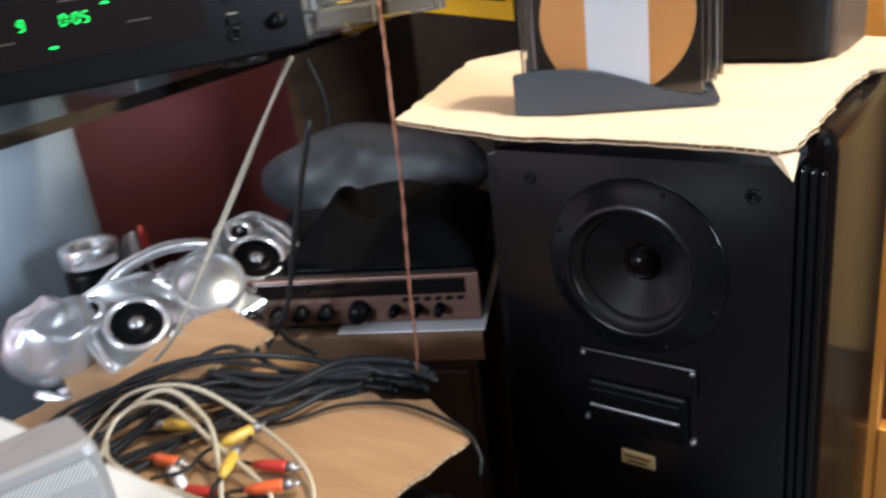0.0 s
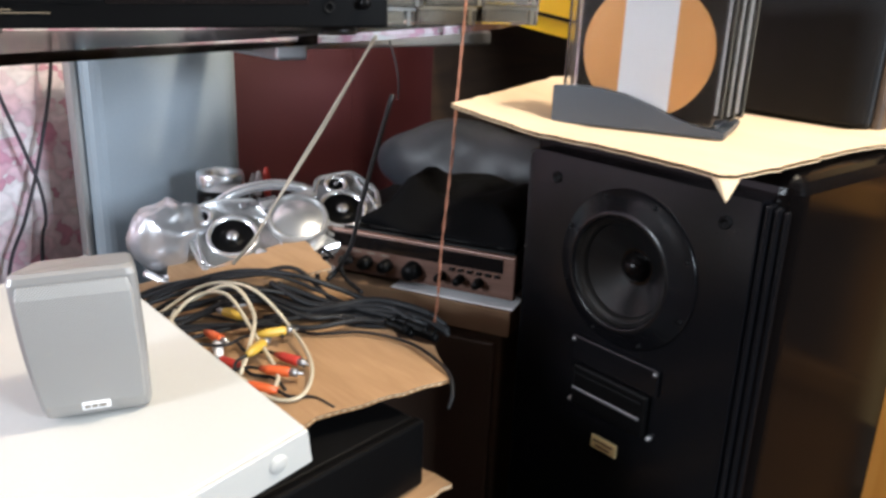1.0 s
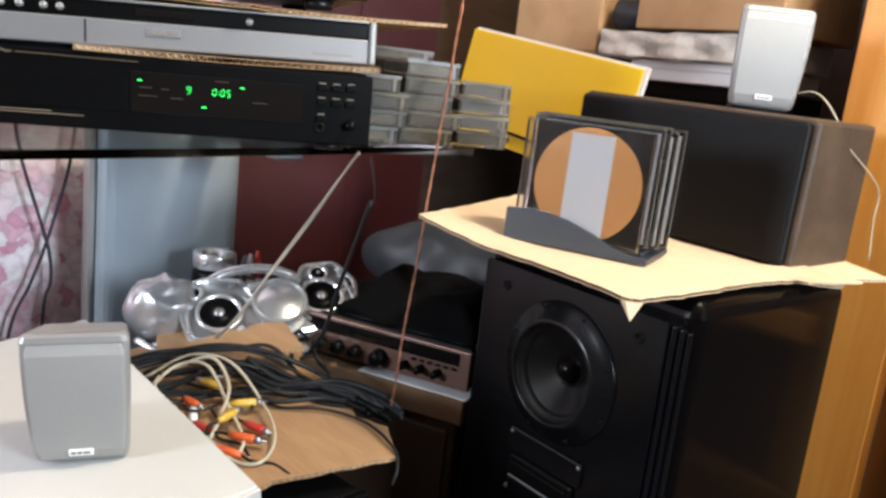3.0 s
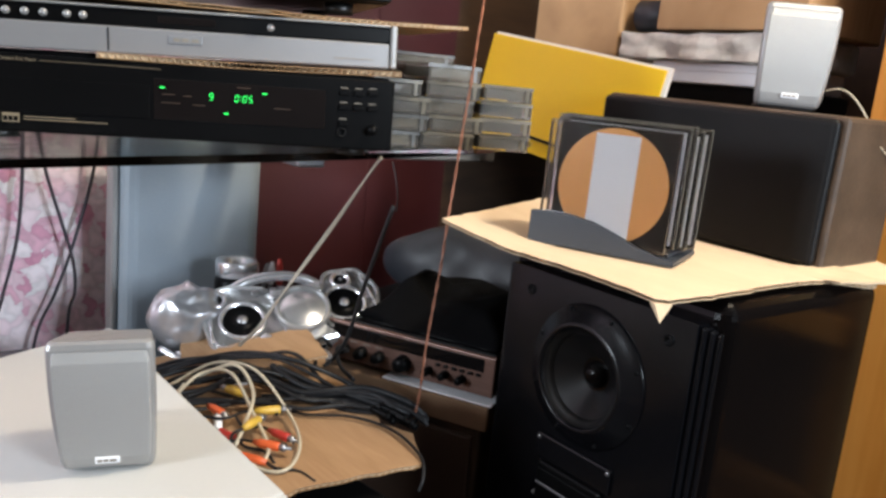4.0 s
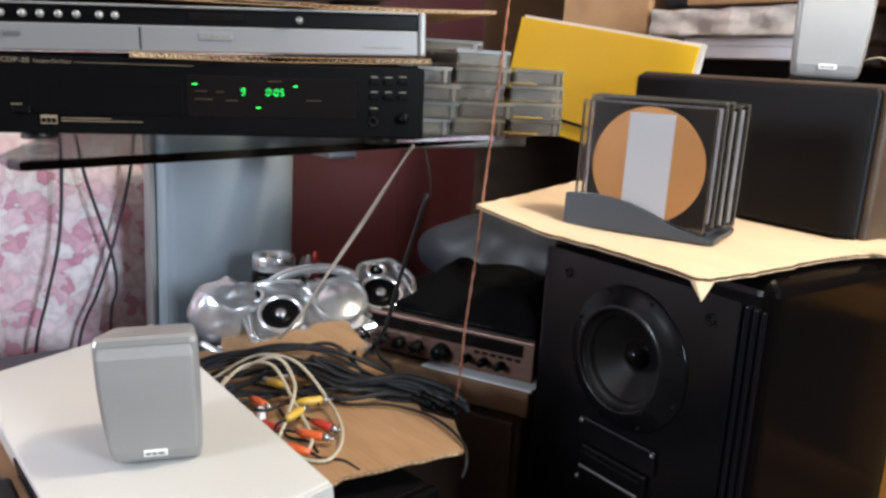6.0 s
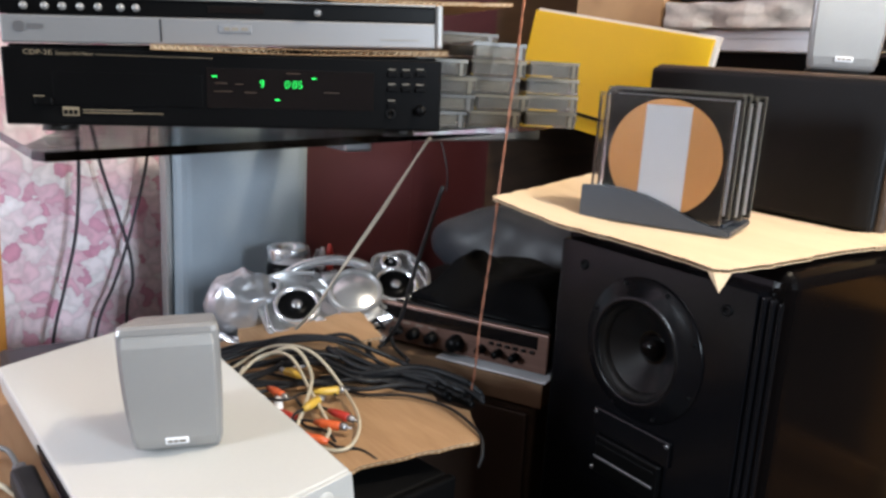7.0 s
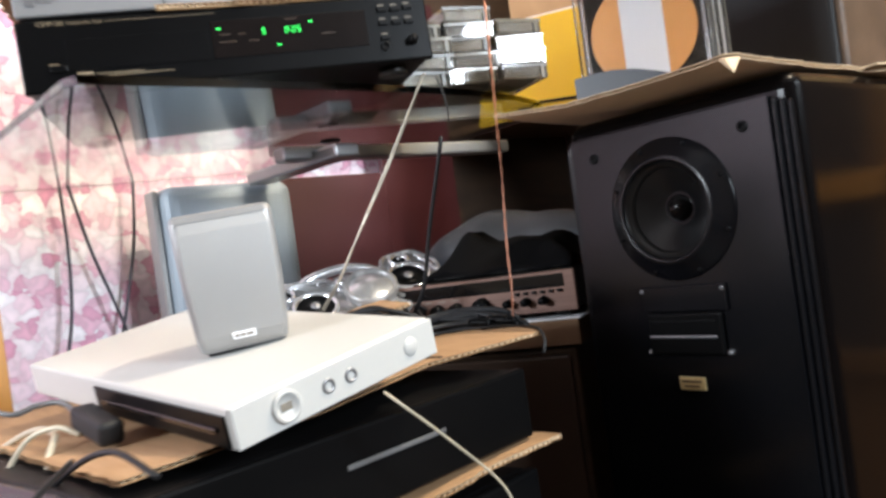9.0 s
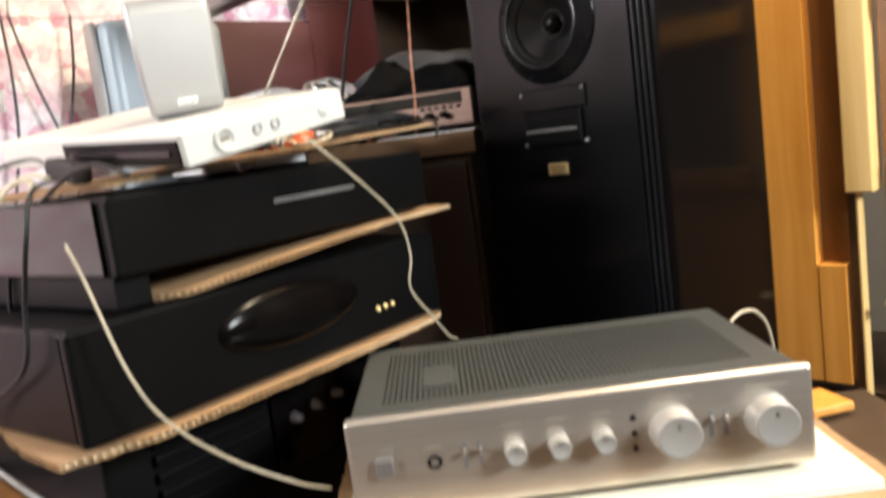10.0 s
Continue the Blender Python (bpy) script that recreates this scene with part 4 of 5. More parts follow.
u1 = thing("upper_component", stack_pose(0.849), "flat black hi-fi component between two cardboard sheets", "hi-fi component")
part("body", box((0.02, 0.012, 0.004), (0.45, 0.34, 0.074), 0.003), BLACK_METAL, u1)
part("front_panel", box((0.018, 0.0, 0.004), (0.452, 0.0118, 0.075), 0.003), BLACK, u1)
part("tray_slot", box((0.20, -0.002, 0.043), (0.32, 0.0, 0.0475), 0.001), RUBBER_GREY, u1, "dull grey slot")
part("side_cheek", box((0.022, 0.016, -0.0262), (0.057, 0.338, 0.0038), 0.002), BLACK_METAL, u1)
part("side_panel", box((0.0165, 0.02, 0.006), (0.0198, 0.30, 0.072), 0.001), SMOKE, u1)
u2 = thing("middle_component", stack_pose(0.716), "black hi-fi component with a bulging glossy front", "hi-fi component")
part("body", box((-0.036, 0.014, 0.003), (0.45, 0.34, 0.104), 0.004), BLACK, u2)
part("front_panel", box((-0.038, 0.0, 0.003), (0.452, 0.0138, 0.105), 0.004), BLACK, u2)
b2 = bmesh.new()
bmesh.ops.create_uvsphere(b2, u_segments=40, v_segments=20, radius=1)
for v in b2.verts:
    v.co = Vector((0.205 + v.co.x * 0.10, 0.002 + v.co.y * 0.016, 0.06 + v.co.z * 0.033))
part("front_bulge", b2, GLOSS_BLACK, u2, "glossy rounded bulge", True)
for i in range(3):
    part("socket", lathe([(0, 0.002), (0.0012, 0.002), (0.0015, 0.003), (0.0026, 0.003), (0.003, 0)], 16, "y", (0.332 + i * 0.013, 0, 0.032)), GOLD, u2, "small gold socket", True)
u3 = thing("lower_component", stack_pose(0.0), "large black component with slats and knobs at the bottom", "hi-fi component")
part("body", box((0.01, 0.075, 0.0), (0.45, 0.34, 0.706), 0.004), BLACK_METAL, u3)
for i in range(5):
    part("slat", box((0.06, 0.066, 0.60 + i * 0.018), (0.20, 0.0748, 0.611 + i * 0.018), 0.002), BLACK, u3)
part("panel", box((0.21, 0.068, 0.58), (0.42, 0.0748, 0.70), 0.003), GLOSS_BLACK, u3)
for i in range(3):
    part("knob", lathe([(0, 0.012), (0.0045, 0.012), (0.006, 0.002), (0.007, 0)], 20, "y", (0.24 + 0.034 * i, 0.068, 0.64 + 0.004 * i)), STEEL, u3, "", True)

cardboard("cardboard_layer", [(0.085, 0.0), (0.20, -0.010), (0.30, -0.008), (0.40, -0.010), (0.475, -0.018), (0.475, 0.30), (0.06, 0.30), (0.06, 0.02)], lambda x, y: 0.002 + 0.022 * math.sin(min(1.0, max(0.0, x - 0.08) / 0.4) * 1.5), "brown cardboard layer between black components", "cardboard layers in the stack", 0.005, 0.002, KRAFT, stack_pose(0.8215), 21)
cardboard("cardboard_layer", [(-0.056, 0.012), (0.03, -0.010), (0.14, -0.013), (0.3, -0.014), (0.42, -0.010), (0.455, 0.004), (0.455, 0.32), (-0.012, 0.32), (-0.030, 0.17), (-0.048, 0.10)], lambda x, y: 0.0, "brown cardboard layer under the middle component", "cardboard layers in the stack", 0.006, 0.002, KRAFT, stack_pose(0.708), 22)


def tray_height(x, y):
    return 0.9505 + (y + 0.14) * 0.052 + 0.03 * max(0.0, x + 0.15)


cardboard("cardboard_sheet", [(-0.57, -0.612), (-0.30, -0.60), (-0.045, -0.585), (-0.06, -0.42), (-0.108, -0.268), (-0.083, -0.135), (-0.15, -0.10), (-0.19, -0.118), (-0.28, -0.085), (-0.36, -0.10), (-0.40, -0.075), (-0.498, -0.06), (-0.52, -0.3)],
          tray_height, "brown cardboard sheet strewn with cables, under the console", jitter=0.0015, seed=9)


def flap_height(x, y):
    return 0.9585 + (y + 0.25) * 0.22


cardboard("cardboard_flap", [(-0.535, -0.235), (-0.46, -0.088), (-0.40, -0.098), (-0.33, -0.113), (-0.365, -0.20), (-0.40, -0.26), (-0.45, -0.262)],
          flap_height, "brown cardboard flap raised behind the tangled cables", jitter=0.0012, seed=12)


# ---- cables and plugs on the cardboard ----
def cable(name, pts, radius, mat, label, group="", twin=False):
    ob = thing(name, Matrix(), label, "cable", group)
    if twin:
        part("strand", tube(pts, radius, 8, 8, None, 1, radius), mat, ob, "", True)
        part("strand", tube(pts, radius, 8, 8, None, 1, -radius), mat, ob, "", True)
    else:
        part("lead", tube(pts, radius, 8, 8), mat, ob, "", True)
    return ob


def twisted_pair(name, pts, radius, mat, label, pitch=0.045):
    """Two strands wound round one another along a hanging line."""
    ob = thing(name, Matrix(), label, "cable")
    line = spline(pts, 10)
    for phase in (0.0, math.pi):
        out, run = [], 0.0
        for i, p in enumerate(line):
            d = (line[min(i + 1, len(line) - 1)] - line[max(i - 1, 0)]).normalized()
            n = d.cross(Vector((0.3, 1, 0))).normalized()
            a = run * 2 * math.pi / pitch + phase
            out.append(p + radius * 1.05 * (math.cos(a) * n + math.sin(a) * d.cross(n)))
            if i + 1 < len(line):
                run += (line[i + 1] - p).length
        part("strand", tube(out, radius, 6, 2), mat, ob, "", True)
    return ob


def on_tray(pts, lift=0.006):
    return [(x, y, max(tray_height(x, y), flap_height(x, y) if x < -0.325 and y > -0.27 else 0) + lift + dz) for x, y, dz in pts]


rnd = random.Random(4)
left = [(-0.43, -0.30), (-0.425, -0.24), (-0.38, -0.185), (-0.335, -0.135), (-0.285, -0.095), (-0.235, -0.075)]
for i in range(16):
    k = i / 15
    ox, oy = 0.13 * (k - 0.25), -0.05 * (k - 0.3)
    pts = []
    for j, (x, y) in enumerate(left):
        f = 1 - j / 5 * 0.72
        pts.append((x + 0.014 + ox * f + rnd.uniform(-0.016, 0.016), y - 0.024 + oy * f + rnd.uniform(-0.013, 0.013), rnd.uniform(0, 0.009) + (0.003 if j in (2, 3) else 0)))
    ob = cable("black_cable", on_tray(pts), rnd.choice((0.0022, 0.0027, 0.0032)), CABLE, "black audio cable in a tangle on the cardboard", "black cables on the cardboard")
    x, y, z = on_tray(pts)[-1]
    part("plug", tube([(x, y, z), (x + 0.012, y + 0.004, z - 0.001), (x + 0.026, y + 0.008, z - 0.002)], 0.0046, 10, 3), BLACK, ob, "", True)
for i in range(9):
    k = i / 8
    pts = on_tray([(-0.345 + 0.05 * k + rnd.uniform(-0.012, 0.012), -0.20 + rnd.uniform(-0.02, 0.02), 0.004), (-0.285 + 0.02 * k, -0.155 + rnd.uniform(-0.018, 0.018), 0.008 + rnd.uniform(0, 0.012)), (-0.235 + rnd.uniform(-0.015, 0.015), -0.118 + rnd.uniform(-0.015, 0.015), 0.010 + rnd.uniform(0, 0.010))])
    pts += [(-0.205 + rnd.uniform(-0.012, 0.012), -0.088 + rnd.uniform(-0.012, 0.012), 0.962 + rnd.uniform(0, 0.012)), (-0.185 + rnd.uniform(-0.012, 0.02), -0.062 + rnd.uniform(-0.008, 0.008), 0.950 + rnd.uniform(0, 0.006))]
    cable("black_cable", pts, rnd.choice((0.0028, 0.0034, 0.004)), CABLE, "black audio cable heaped before the bronze receiver", "black cables on the cardboard")
cable("black_cable", on_tray([(-0.30, -0.21, 0), (-0.247, -0.185, 0.002), (-0.215, -0.145, 0.003), (-0.161, -0.122, 0.003), (-0.095, -0.130, 0.002), (-0.070, -0.142, -0.008), (-0.066, -0.150, -0.022)]), 0.0018, CABLE, "thin black lead hanging over the cardboard edge", "black cables on the cardboard")
cable("cream_cable", on_tray([(-0.337, -0.318, 0.012), (-0.372, -0.268, 0.014), (-0.335, -0.244, 0.02), (-0.26, -0.25, 0.018), (-0.19, -0.262, 0.008), (-0.17, -0.275, 0.002)]), 0.0021, CREAM, "looped cream cable on the cardboard", "cream cables on the cardboard")
cable("cream_cable", on_tray([(-0.388, -0.304, 0.008), (-0.393, -0.243, 0.012), (-0.329, -0.216, 0.016), (-0.25, -0.210, 0.012), (-0.177, -0.231, 0.008), (-0.142, -0.262, 0.003), (-0.158, -0.284, 0.001), (-0.206, -0.291, 0.004), (-0.276, -0.302, 0.01), (-0.311, -0.322, 0.014)]), 0.0020, CREAM, "looped cream cable on the cardboard", "cream cables on the cardboard")
cable("cream_cable", on_tray([(-0.34, -0.30, 0.03), (-0.30, -0.318, 0.034), (-0.22, -0.318, 0.030), (-0.182, -0.306, 0.014), (-0.158, -0.298, 0.004)]), 0.0020, CREAM, "cream cable lying against the white console", "cream cables on the cardboard")
cable("cream_cable", on_tray([(-0.40, -0.28, 0.004), (-0.35, -0.235, 0.022), (-0.29, -0.235, 0.026), (-0.24, -0.265, 0.016), (-0.21, -0.29, 0.006)]), 0.0022, CREAM, "looped cream cable on the cardboard", "cream cables on the cardboard")


def plug(x, y, dz, rz, mat, label):
    z = tray_height(x, y) + 0.0095 + dz
    ob = thing("phono_plug", pose(x, y, z, 0, 0, rz), label, "plug", "loose phono plugs")
    part("sleeve", lathe([(0, -0.016), (0.0028, -0.016), (0.0048, -0.006), (0.0052, 0.012), (0.0044, 0.014), (0, 0.014)], 16, "x"), mat, ob, "", True)
    part("pin", lathe([(0, 0.0142), (0.0042, 0.0142), (0.0042, 0.021), (0.0016, 0.021), (0.0016, 0.027), (0, 0.028)], 14, "x"), STEEL, ob, "bare metal tip", True)
    part("lead", tube([(-0.016, 0, 0), (-0.03, 0.003, -0.002), (-0.05, -0.006, -0.004), (-0.075, 0.006, -0.004)], 0.0017, 8, 5), CABLE, ob, "", True)


for x, y, dz, rz, mat, lab in ((-0.176, -0.285, 0.001, 215, ORANGE_PLUG, "orange phono plug on the cardboard"), (-0.189, -0.263, 0.006, 40, ORANGE_PLUG, "orange phono plug on the cardboard"), (-0.207, -0.240, 0.004, 20, RED_PLUG, "red phono plug on the cardboard"),
                               (-0.232, -0.262, 0.012, 120, YELLOW_PLUG, "yellow phono plug among the cables"), (-0.258, -0.230, 0.01, 75, YELLOW_PLUG, "yellow phono plug among the cables"), (-0.321, -0.243, 0.012, 200, YELLOW_PLUG, "yellow phono plug among the cables"),
                               (-0.30, -0.275, 0.004, 10, ORANGE_PLUG, "orange phono plug among the cables"), (-0.27, -0.285, 0.002, 160, PAPER, "white phono plug among the cables"), (-0.36, -0.225, 0.008, 60, PAPER, "white phono plug among the cables"), (-0.24, -0.285, 0.0, 200, RED_PLUG, "red phono plug among the cables")):
    plug(x, y, dz, rz, mat, lab)

# hanging leads
twisted_pair("speaker_cable", [(-0.216, -0.130, 1.266), (-0.222, -0.133, 1.258), (-0.249, -0.141, 1.219), (-0.277, -0.154, 1.172), (-0.302, -0.172, 1.124), (-0.326, -0.190, 1.077), (-0.348, -0.205, 1.035), (-0.385, -0.212, 1.0)], 0.0012, CLEAR_FLEX, "clear twin speaker cable hanging from the shelf", 0.4)
cable("thin_lead", [(-0.212, -0.118, 1.262), (-0.206, -0.116, 1.245), (-0.205, -0.112, 1.225), (-0.21, -0.108, 1.205)], 0.0009, CABLE, "thin dark lead under the shelf")
twisted_pair("copper_wire", [(-0.258, 0.03, 1.475), (-0.239, 0.009, 1.407), (-0.225, -0.006, 1.355), (-0.214, -0.020, 1.303), (-0.203, -0.033, 1.251), (-0.196, -0.043, 1.199), (-0.189, -0.052, 1.147), (-0.186, -0.060, 1.096), (-0.185, -0.066, 1.044), (-0.182, -0.071, 0.992), (-0.186, -0.074, 0.946)], 0.00085, COPPER, "thin copper-coloured speaker wire hanging down")
for pts in ([(-0.925, -0.363, 1.25), (-0.925, -0.363, 1.14), (-0.925, -0.372, 1.03), (-0.925, -0.395, 0.93), (-0.925, -0.418, 0.826), (-0.925, -0.43, 0.6)],
            [(-0.93, -0.35, 1.26), (-0.93, -0.326, 1.142), (-0.93, -0.30, 1.05), (-0.93, -0.283, 0.985), (-0.93, -0.28, 0.93), (-0.93, -0.292, 0.87), (-0.93, -0.30, 0.6)],
            [(-0.937, -0.235, 1.26), (-0.937, -0.249, 1.144), (-0.937, -0.283, 1.01), (-0.937, -0.31, 0.93), (-0.937, -0.345, 0.836), (-0.937, -0.37, 0.6)]):
    cable("wall_cable", pts, 0.0029, WALL_FLEX, "dark grey cable hanging before the pink wallpaper", "cables on the wall")
cable("satellite_lead", [(0.02, 0.345, 1.388), (0.045, 0.338, 1.392), (0.064, 0.335, 1.384), (0.084, 0.335, 1.362), (0.100, 0.338, 1.335), (0.110, 0.420, 1.287), (0.112, 0.425, 1.246), (0.117, 0.425, 1.195)], 0.0010, CREAM, "white lead running down behind the black loudspeaker")
cable("white_lead", [(0.005, -0.40, 0.955), (0.02, -0.40, 0.949), (0.028, -0.359, 0.908), (0.03, -0.314, 0.86), (0.03, -0.302, 0.818), (0.03, -0.308, 0.782), (0.025, -0.277, 0.743), (0.012, -0.245, 0.712), (0.0, -0.22, 0.70)], 0.0010, CREAM, "white lead running down to the amplifier")
cable("white_lead", [(0.07, -0.47, 0.632), (0.045, -0.49, 0.640), (0.03, -0.542, 0.679), (0.03, -0.592, 0.731), (0.03, -0.617, 0.781), (0.02, -0.634, 0.861), (0.02, -0.643, 0.892)], 0.0012, CREAM, "cream lead looping before the black stack")
cable("white_lead", [(-0.18, -0.57, 0.87), (-0.215, -0.59, 0.92), (-0.25, -0.575, 0.945), (-0.32, -0.585, 0.94), (-0.40, -0.62, 0.9), (-0.46, -0.63, 0.84)], 0.003, CREAM, "cream lead over the cardboard edge")
cable("black_lead", [(0.0, -0.575, 0.94), (-0.06, -0.585, 0.952), (-0.13, -0.60, 0.93), (-0.20, -0.62, 0.88), (-0.22, -0.63, 0.80), (-0.2, -0.64, 0.70)], 0.0024, CABLE, "black lead over the cardboard edge")

plug_end = thing("power_plug", pose(-0.232, -0.556, 0.948, 0, 12, 6), "black plug with a grey lead beside the white console", "plug")
part("shell", box((0.0, -0.011, 0.0), (0.062, 0.011, 0.021), 0.005, 3), CABLE, plug_end, "rounded black shell")
part("collar", box((-0.012, -0.006, 0.004), (-0.0005, 0.006, 0.016), 0.003, 2), RUBBER_GREY, plug_end, "ribbed grey collar")
part("lead", tube([(-0.012, 0.0, 0.010), (-0.035, -0.004, 0.014), (-0.052, -0.018, 0.010), (-0.060, -0.036, 0.004), (-0.085, -0.05, 0.006)], 0.0026, 8, 6), RUBBER_GREY, plug_end, "grey lead", True)
cable("white_lead", [(-0.215, -0.562, 0.944), (-0.235, -0.578, 0.952), (-0.26, -0.600, 0.938), (-0.285, -0.622, 0.885), (-0.295, -0.632, 0.80), (-0.29, -0.64, 0.66)], 0.0024, CREAM, "cream lead hanging over the cardboard edge")

# ---- bronze receiver, its black cover and the brown cabinet under it ----
rdir = 26.5
br = thing("brown_cabinet", pose(-0.46, -0.074, 0, 0, 0, rdir), "brown leatherette cabinet standing behind the stack", "cabinet")
part("body", box((0.02, 0.004, 0), (0.286, 0.27, 0.905), 0.006, 3), DARK_WOOD, br)
part("front_frame", box((0.03, -0.002, 0.02), (0.276, 0.0038, 0.895), 0.004), material("brown_leatherette", (0.062, 0.037, 0.026), 0.5, 0, 0.2, 30, 0.4, 300), br)
cb = thing("flat_carton", pose(-0.46, -0.074, 0.907, 0, 0, rdir), "flat brown carton with a white paper edge", "carton")
part("carton", box((0.0, -0.004, 0), (0.295, 0.275, 0.034), 0.002), streaked("dark_brown_carton", (0.14, 0.078, 0.042), (0.20, 0.115, 0.062), (1, 8, 1), 12, 0.85, 0.1), cb)
part("paper_sheet", box((0.13, 0.0005, 0.0345), (0.297, 0.27, 0.0365), 0.0006), PAPER, cb, "white sheet sticking out")
rc = thing("bronze_receiver", pose(-0.462, -0.070, 0.9495, 0, 0, rdir), "old bronze-fronted receiver with black knobs", "receiver")
part("body", box((0.003, 0.01, 0.004), (0.292, 0.25, 0.06), 0.002), BLACK_METAL, rc)
part("front_panel", box((0.0, 0.0, 0.003), (0.295, 0.0098, 0.058), 0.0015), COPPER_FRONT, rc, "dull bronze metal front")
part("dial_window", box((0.02, -0.001, 0.036), (0.28, 0.0002, 0.054), 0.0004), SMOKE, rc, "dark tuning dial")
for x, r in ((0.035, 0.0055), (0.065, 0.0075), (0.093, 0.0085), (0.122, 0.0085), (0.16, 0.012), (0.20, 0.006), (0.225, 0.006), (0.25, 0.006)):
    part("knob", lathe([(0, 0.016), (r * 0.85, 0.016), (r, 0.003), (r * 1.05, 0)], 24, "y", (x, 0, 0.02)), BLACK, rc, "", True)
for i in range(6):
    part("toggle", box((0.21 + i * 0.012, -0.004, 0.0295), (0.216 + i * 0.012, 0.0002, 0.0335), 0.0006), BLACK_METAL, rc)
bars(rc, [(0.03 + i * 0.021, 0.0315, 0.012, 0.0012) for i in range(5)], 0, PRINT)
for fx, fy in ((0.03, 0.03), (0.265, 0.03), (0.03, 0.22), (0.265, 0.22)):
    part("foot", lathe([(0, -0.004), (0.01, -0.004), (0.01, 0.0045), (0, 0.0045)], 14, "z", (fx, fy, 0)), RUBBER, rc, "", True)
cover = thing("black_cover", pose(-0.462, -0.070, 1.0105, 0, 0, rdir), "black cloth heaped on the bronze receiver", "cloth")
b2 = grid_sheet(ragged([(0.055, 0.03), (0.12, 0.014), (0.29, 0.012), (0.29, 0.24), (0.075, 0.24)], 0.004, 0.02, 2), lambda x, y: 0.0, 0.004, 0.009)
for v in b2.verts:
    if v.co.z > 0.002:
        edge = min(v.co.x - 0.06, 0.30 - v.co.x, v.co.y - 0.01, 0.25 - v.co.y)
        v.co.z += min(1, max(0, edge) / 0.05) * (0.038 + 0.02 * noise.noise(v.co * 18)) + 0.03 * math.exp(-((v.co.x - 0.125) / 0.016) ** 2 - ((v.co.y - 0.10) / 0.05) ** 2)
part("hem", tube([(0.085, 0.016, 0.002), (0.13, 0.013, 0.003), (0.20, 0.016, 0.002), (0.288, 0.014, 0.002)], 0.002, 8, 6), BLACK, cover, "", True)
part("cloth", b2, material("black_cloth", (0.004, 0.004, 0.0045), 0.9, 0, 0.2, 30, 0.4, 700, 0.0, 0.04), cover, "", True)
for pts in ([(-0.402, -0.066, 0.975), (-0.40, -0.082, 0.99), (-0.385, -0.10, 0.985), (-0.35, -0.12, 0.97)], [(-0.376, -0.054, 0.975), (-0.37, -0.075, 0.985), (-0.345, -0.085, 0.97), (-0.30, -0.09, 0.965)], [(-0.272, -0.07, 1.20), (-0.297, -0.075, 1.129), (-0.318, -0.078, 1.071), (-0.339, -0.080, 1.01), (-0.364, -0.085, 0.972), (-0.36, -0.10, 0.965)]):
    cable("patch_lead", pts, 0.0028, CABLE, "black lead plugged into the bronze receiver", "leads at the receiver")
bag = thing("grey_bag", pose(-0.50, 0.26, 0.945, 0, 0, 20), "crumpled grey plastic bag behind the receiver", "bag")
b2 = bmesh.new()
bmesh.ops.create_icosphere(b2, subdivisions=5, radius=1)
for v in b2.verts:
    v.co = Vector((v.co.x * 0.175, v.co.y * 0.06, 0.082 + v.co.z * 0.08))
crumple(b2, 0.03, 0.12, 3)
crumple(b2, 0.005, 0.05, 1)
part("plastic", b2, GREY_BAG, bag, "", True)
bs2 = thing("bag_stool", pose(-0.50, 0.26, 0, 0, 0, 20), "dark low cupboard carrying the grey bag", "cupboard")
part("body", box((-0.2, -0.07, 0), (0.2, 0.1, 0.925), 0.004), DARK_WOOD, bs2)
part("top", box((-0.205, -0.075, 0.9255), (0.205, 0.105, 0.94), 0.003), DARK_WOOD, bs2)


# ---- silver stereo and small things behind the cardboard ----
crate = thing("grey_crate", pose(-0.575, -0.095, 0, 0, 0, 76), "grey plastic crate under the silver stereo", "crate")
part("body", box((-0.12, -0.10, 0), (0.15, 0.13, 0.925), 0.006), BLACK_METAL, crate)
part("lid", box((-0.125, -0.105, 0.9255), (0.155, 0.135, 0.94), 0.003), PAPER, crate, "white lid")

stereo = thing("silver_stereo", pose(-0.474, -0.092, 1.012, 34, -9, 76), "silver portable stereo lying on its back in clear plastic", "portable stereo")


def facet_plate(corners, round_off=0.012, n=5):
    """The rounded outline of a moulded front panel, corner by corner."""
    out, m = [], len(corners)
    for k in range(m):
        p, a, b = (Vector(corners[q % m]) for q in (k, k - 1, k + 1))
        p0, p1 = p + (a - p).normalized() * round_off, p + (b - p).normalized() * round_off
        for q in range(n):
            u = q / (n - 1)
            out.append((1 - u) ** 2 * p0 + 2 * u * (1 - u) * p + u * u * p1)
    return out


def plate_loft(outline, steps):
    c = sum(outline, Vector((0, 0))) / len(outline)
    return loft([[(c.x + (p.x - c.x) * k, c.y + (p.y - c.y) * k, z) for p in outline] for k, z in steps])


PANEL_SILVER = material("brushed_silver_panel", (0.36, 0.36, 0.35), 0.32, 0.4, 0.2, 40, 0.1)
left_face = facet_plate([(-0.134, 0.050), (-0.122, -0.056), (-0.020, -0.062), (-0.004, -0.020), (-0.030, 0.046), (-0.080, 0.060)])
right_face = facet_plate([(0.044, -0.048), (0.118, -0.052), (0.136, 0.010), (0.112, 0.056), (0.058, 0.058), (0.036, 0.005)])
body = facet_plate([(-0.130, 0.046), (-0.118, -0.060), (0.0, -0.066), (0.116, -0.056), (0.130, 0.010), (0.106, 0.052), (0.0, 0.046)])
b2 = plate_loft(body, ((0.86, -0.040), (0.97, -0.028), (1.0, -0.012), (0.97, -0.004), (0.90, -0.001)))
bmesh.ops.triangulate(b2, faces=b2.faces[:])
part("shell", b2, CHROME_FOIL, stereo, "moulded silver case")
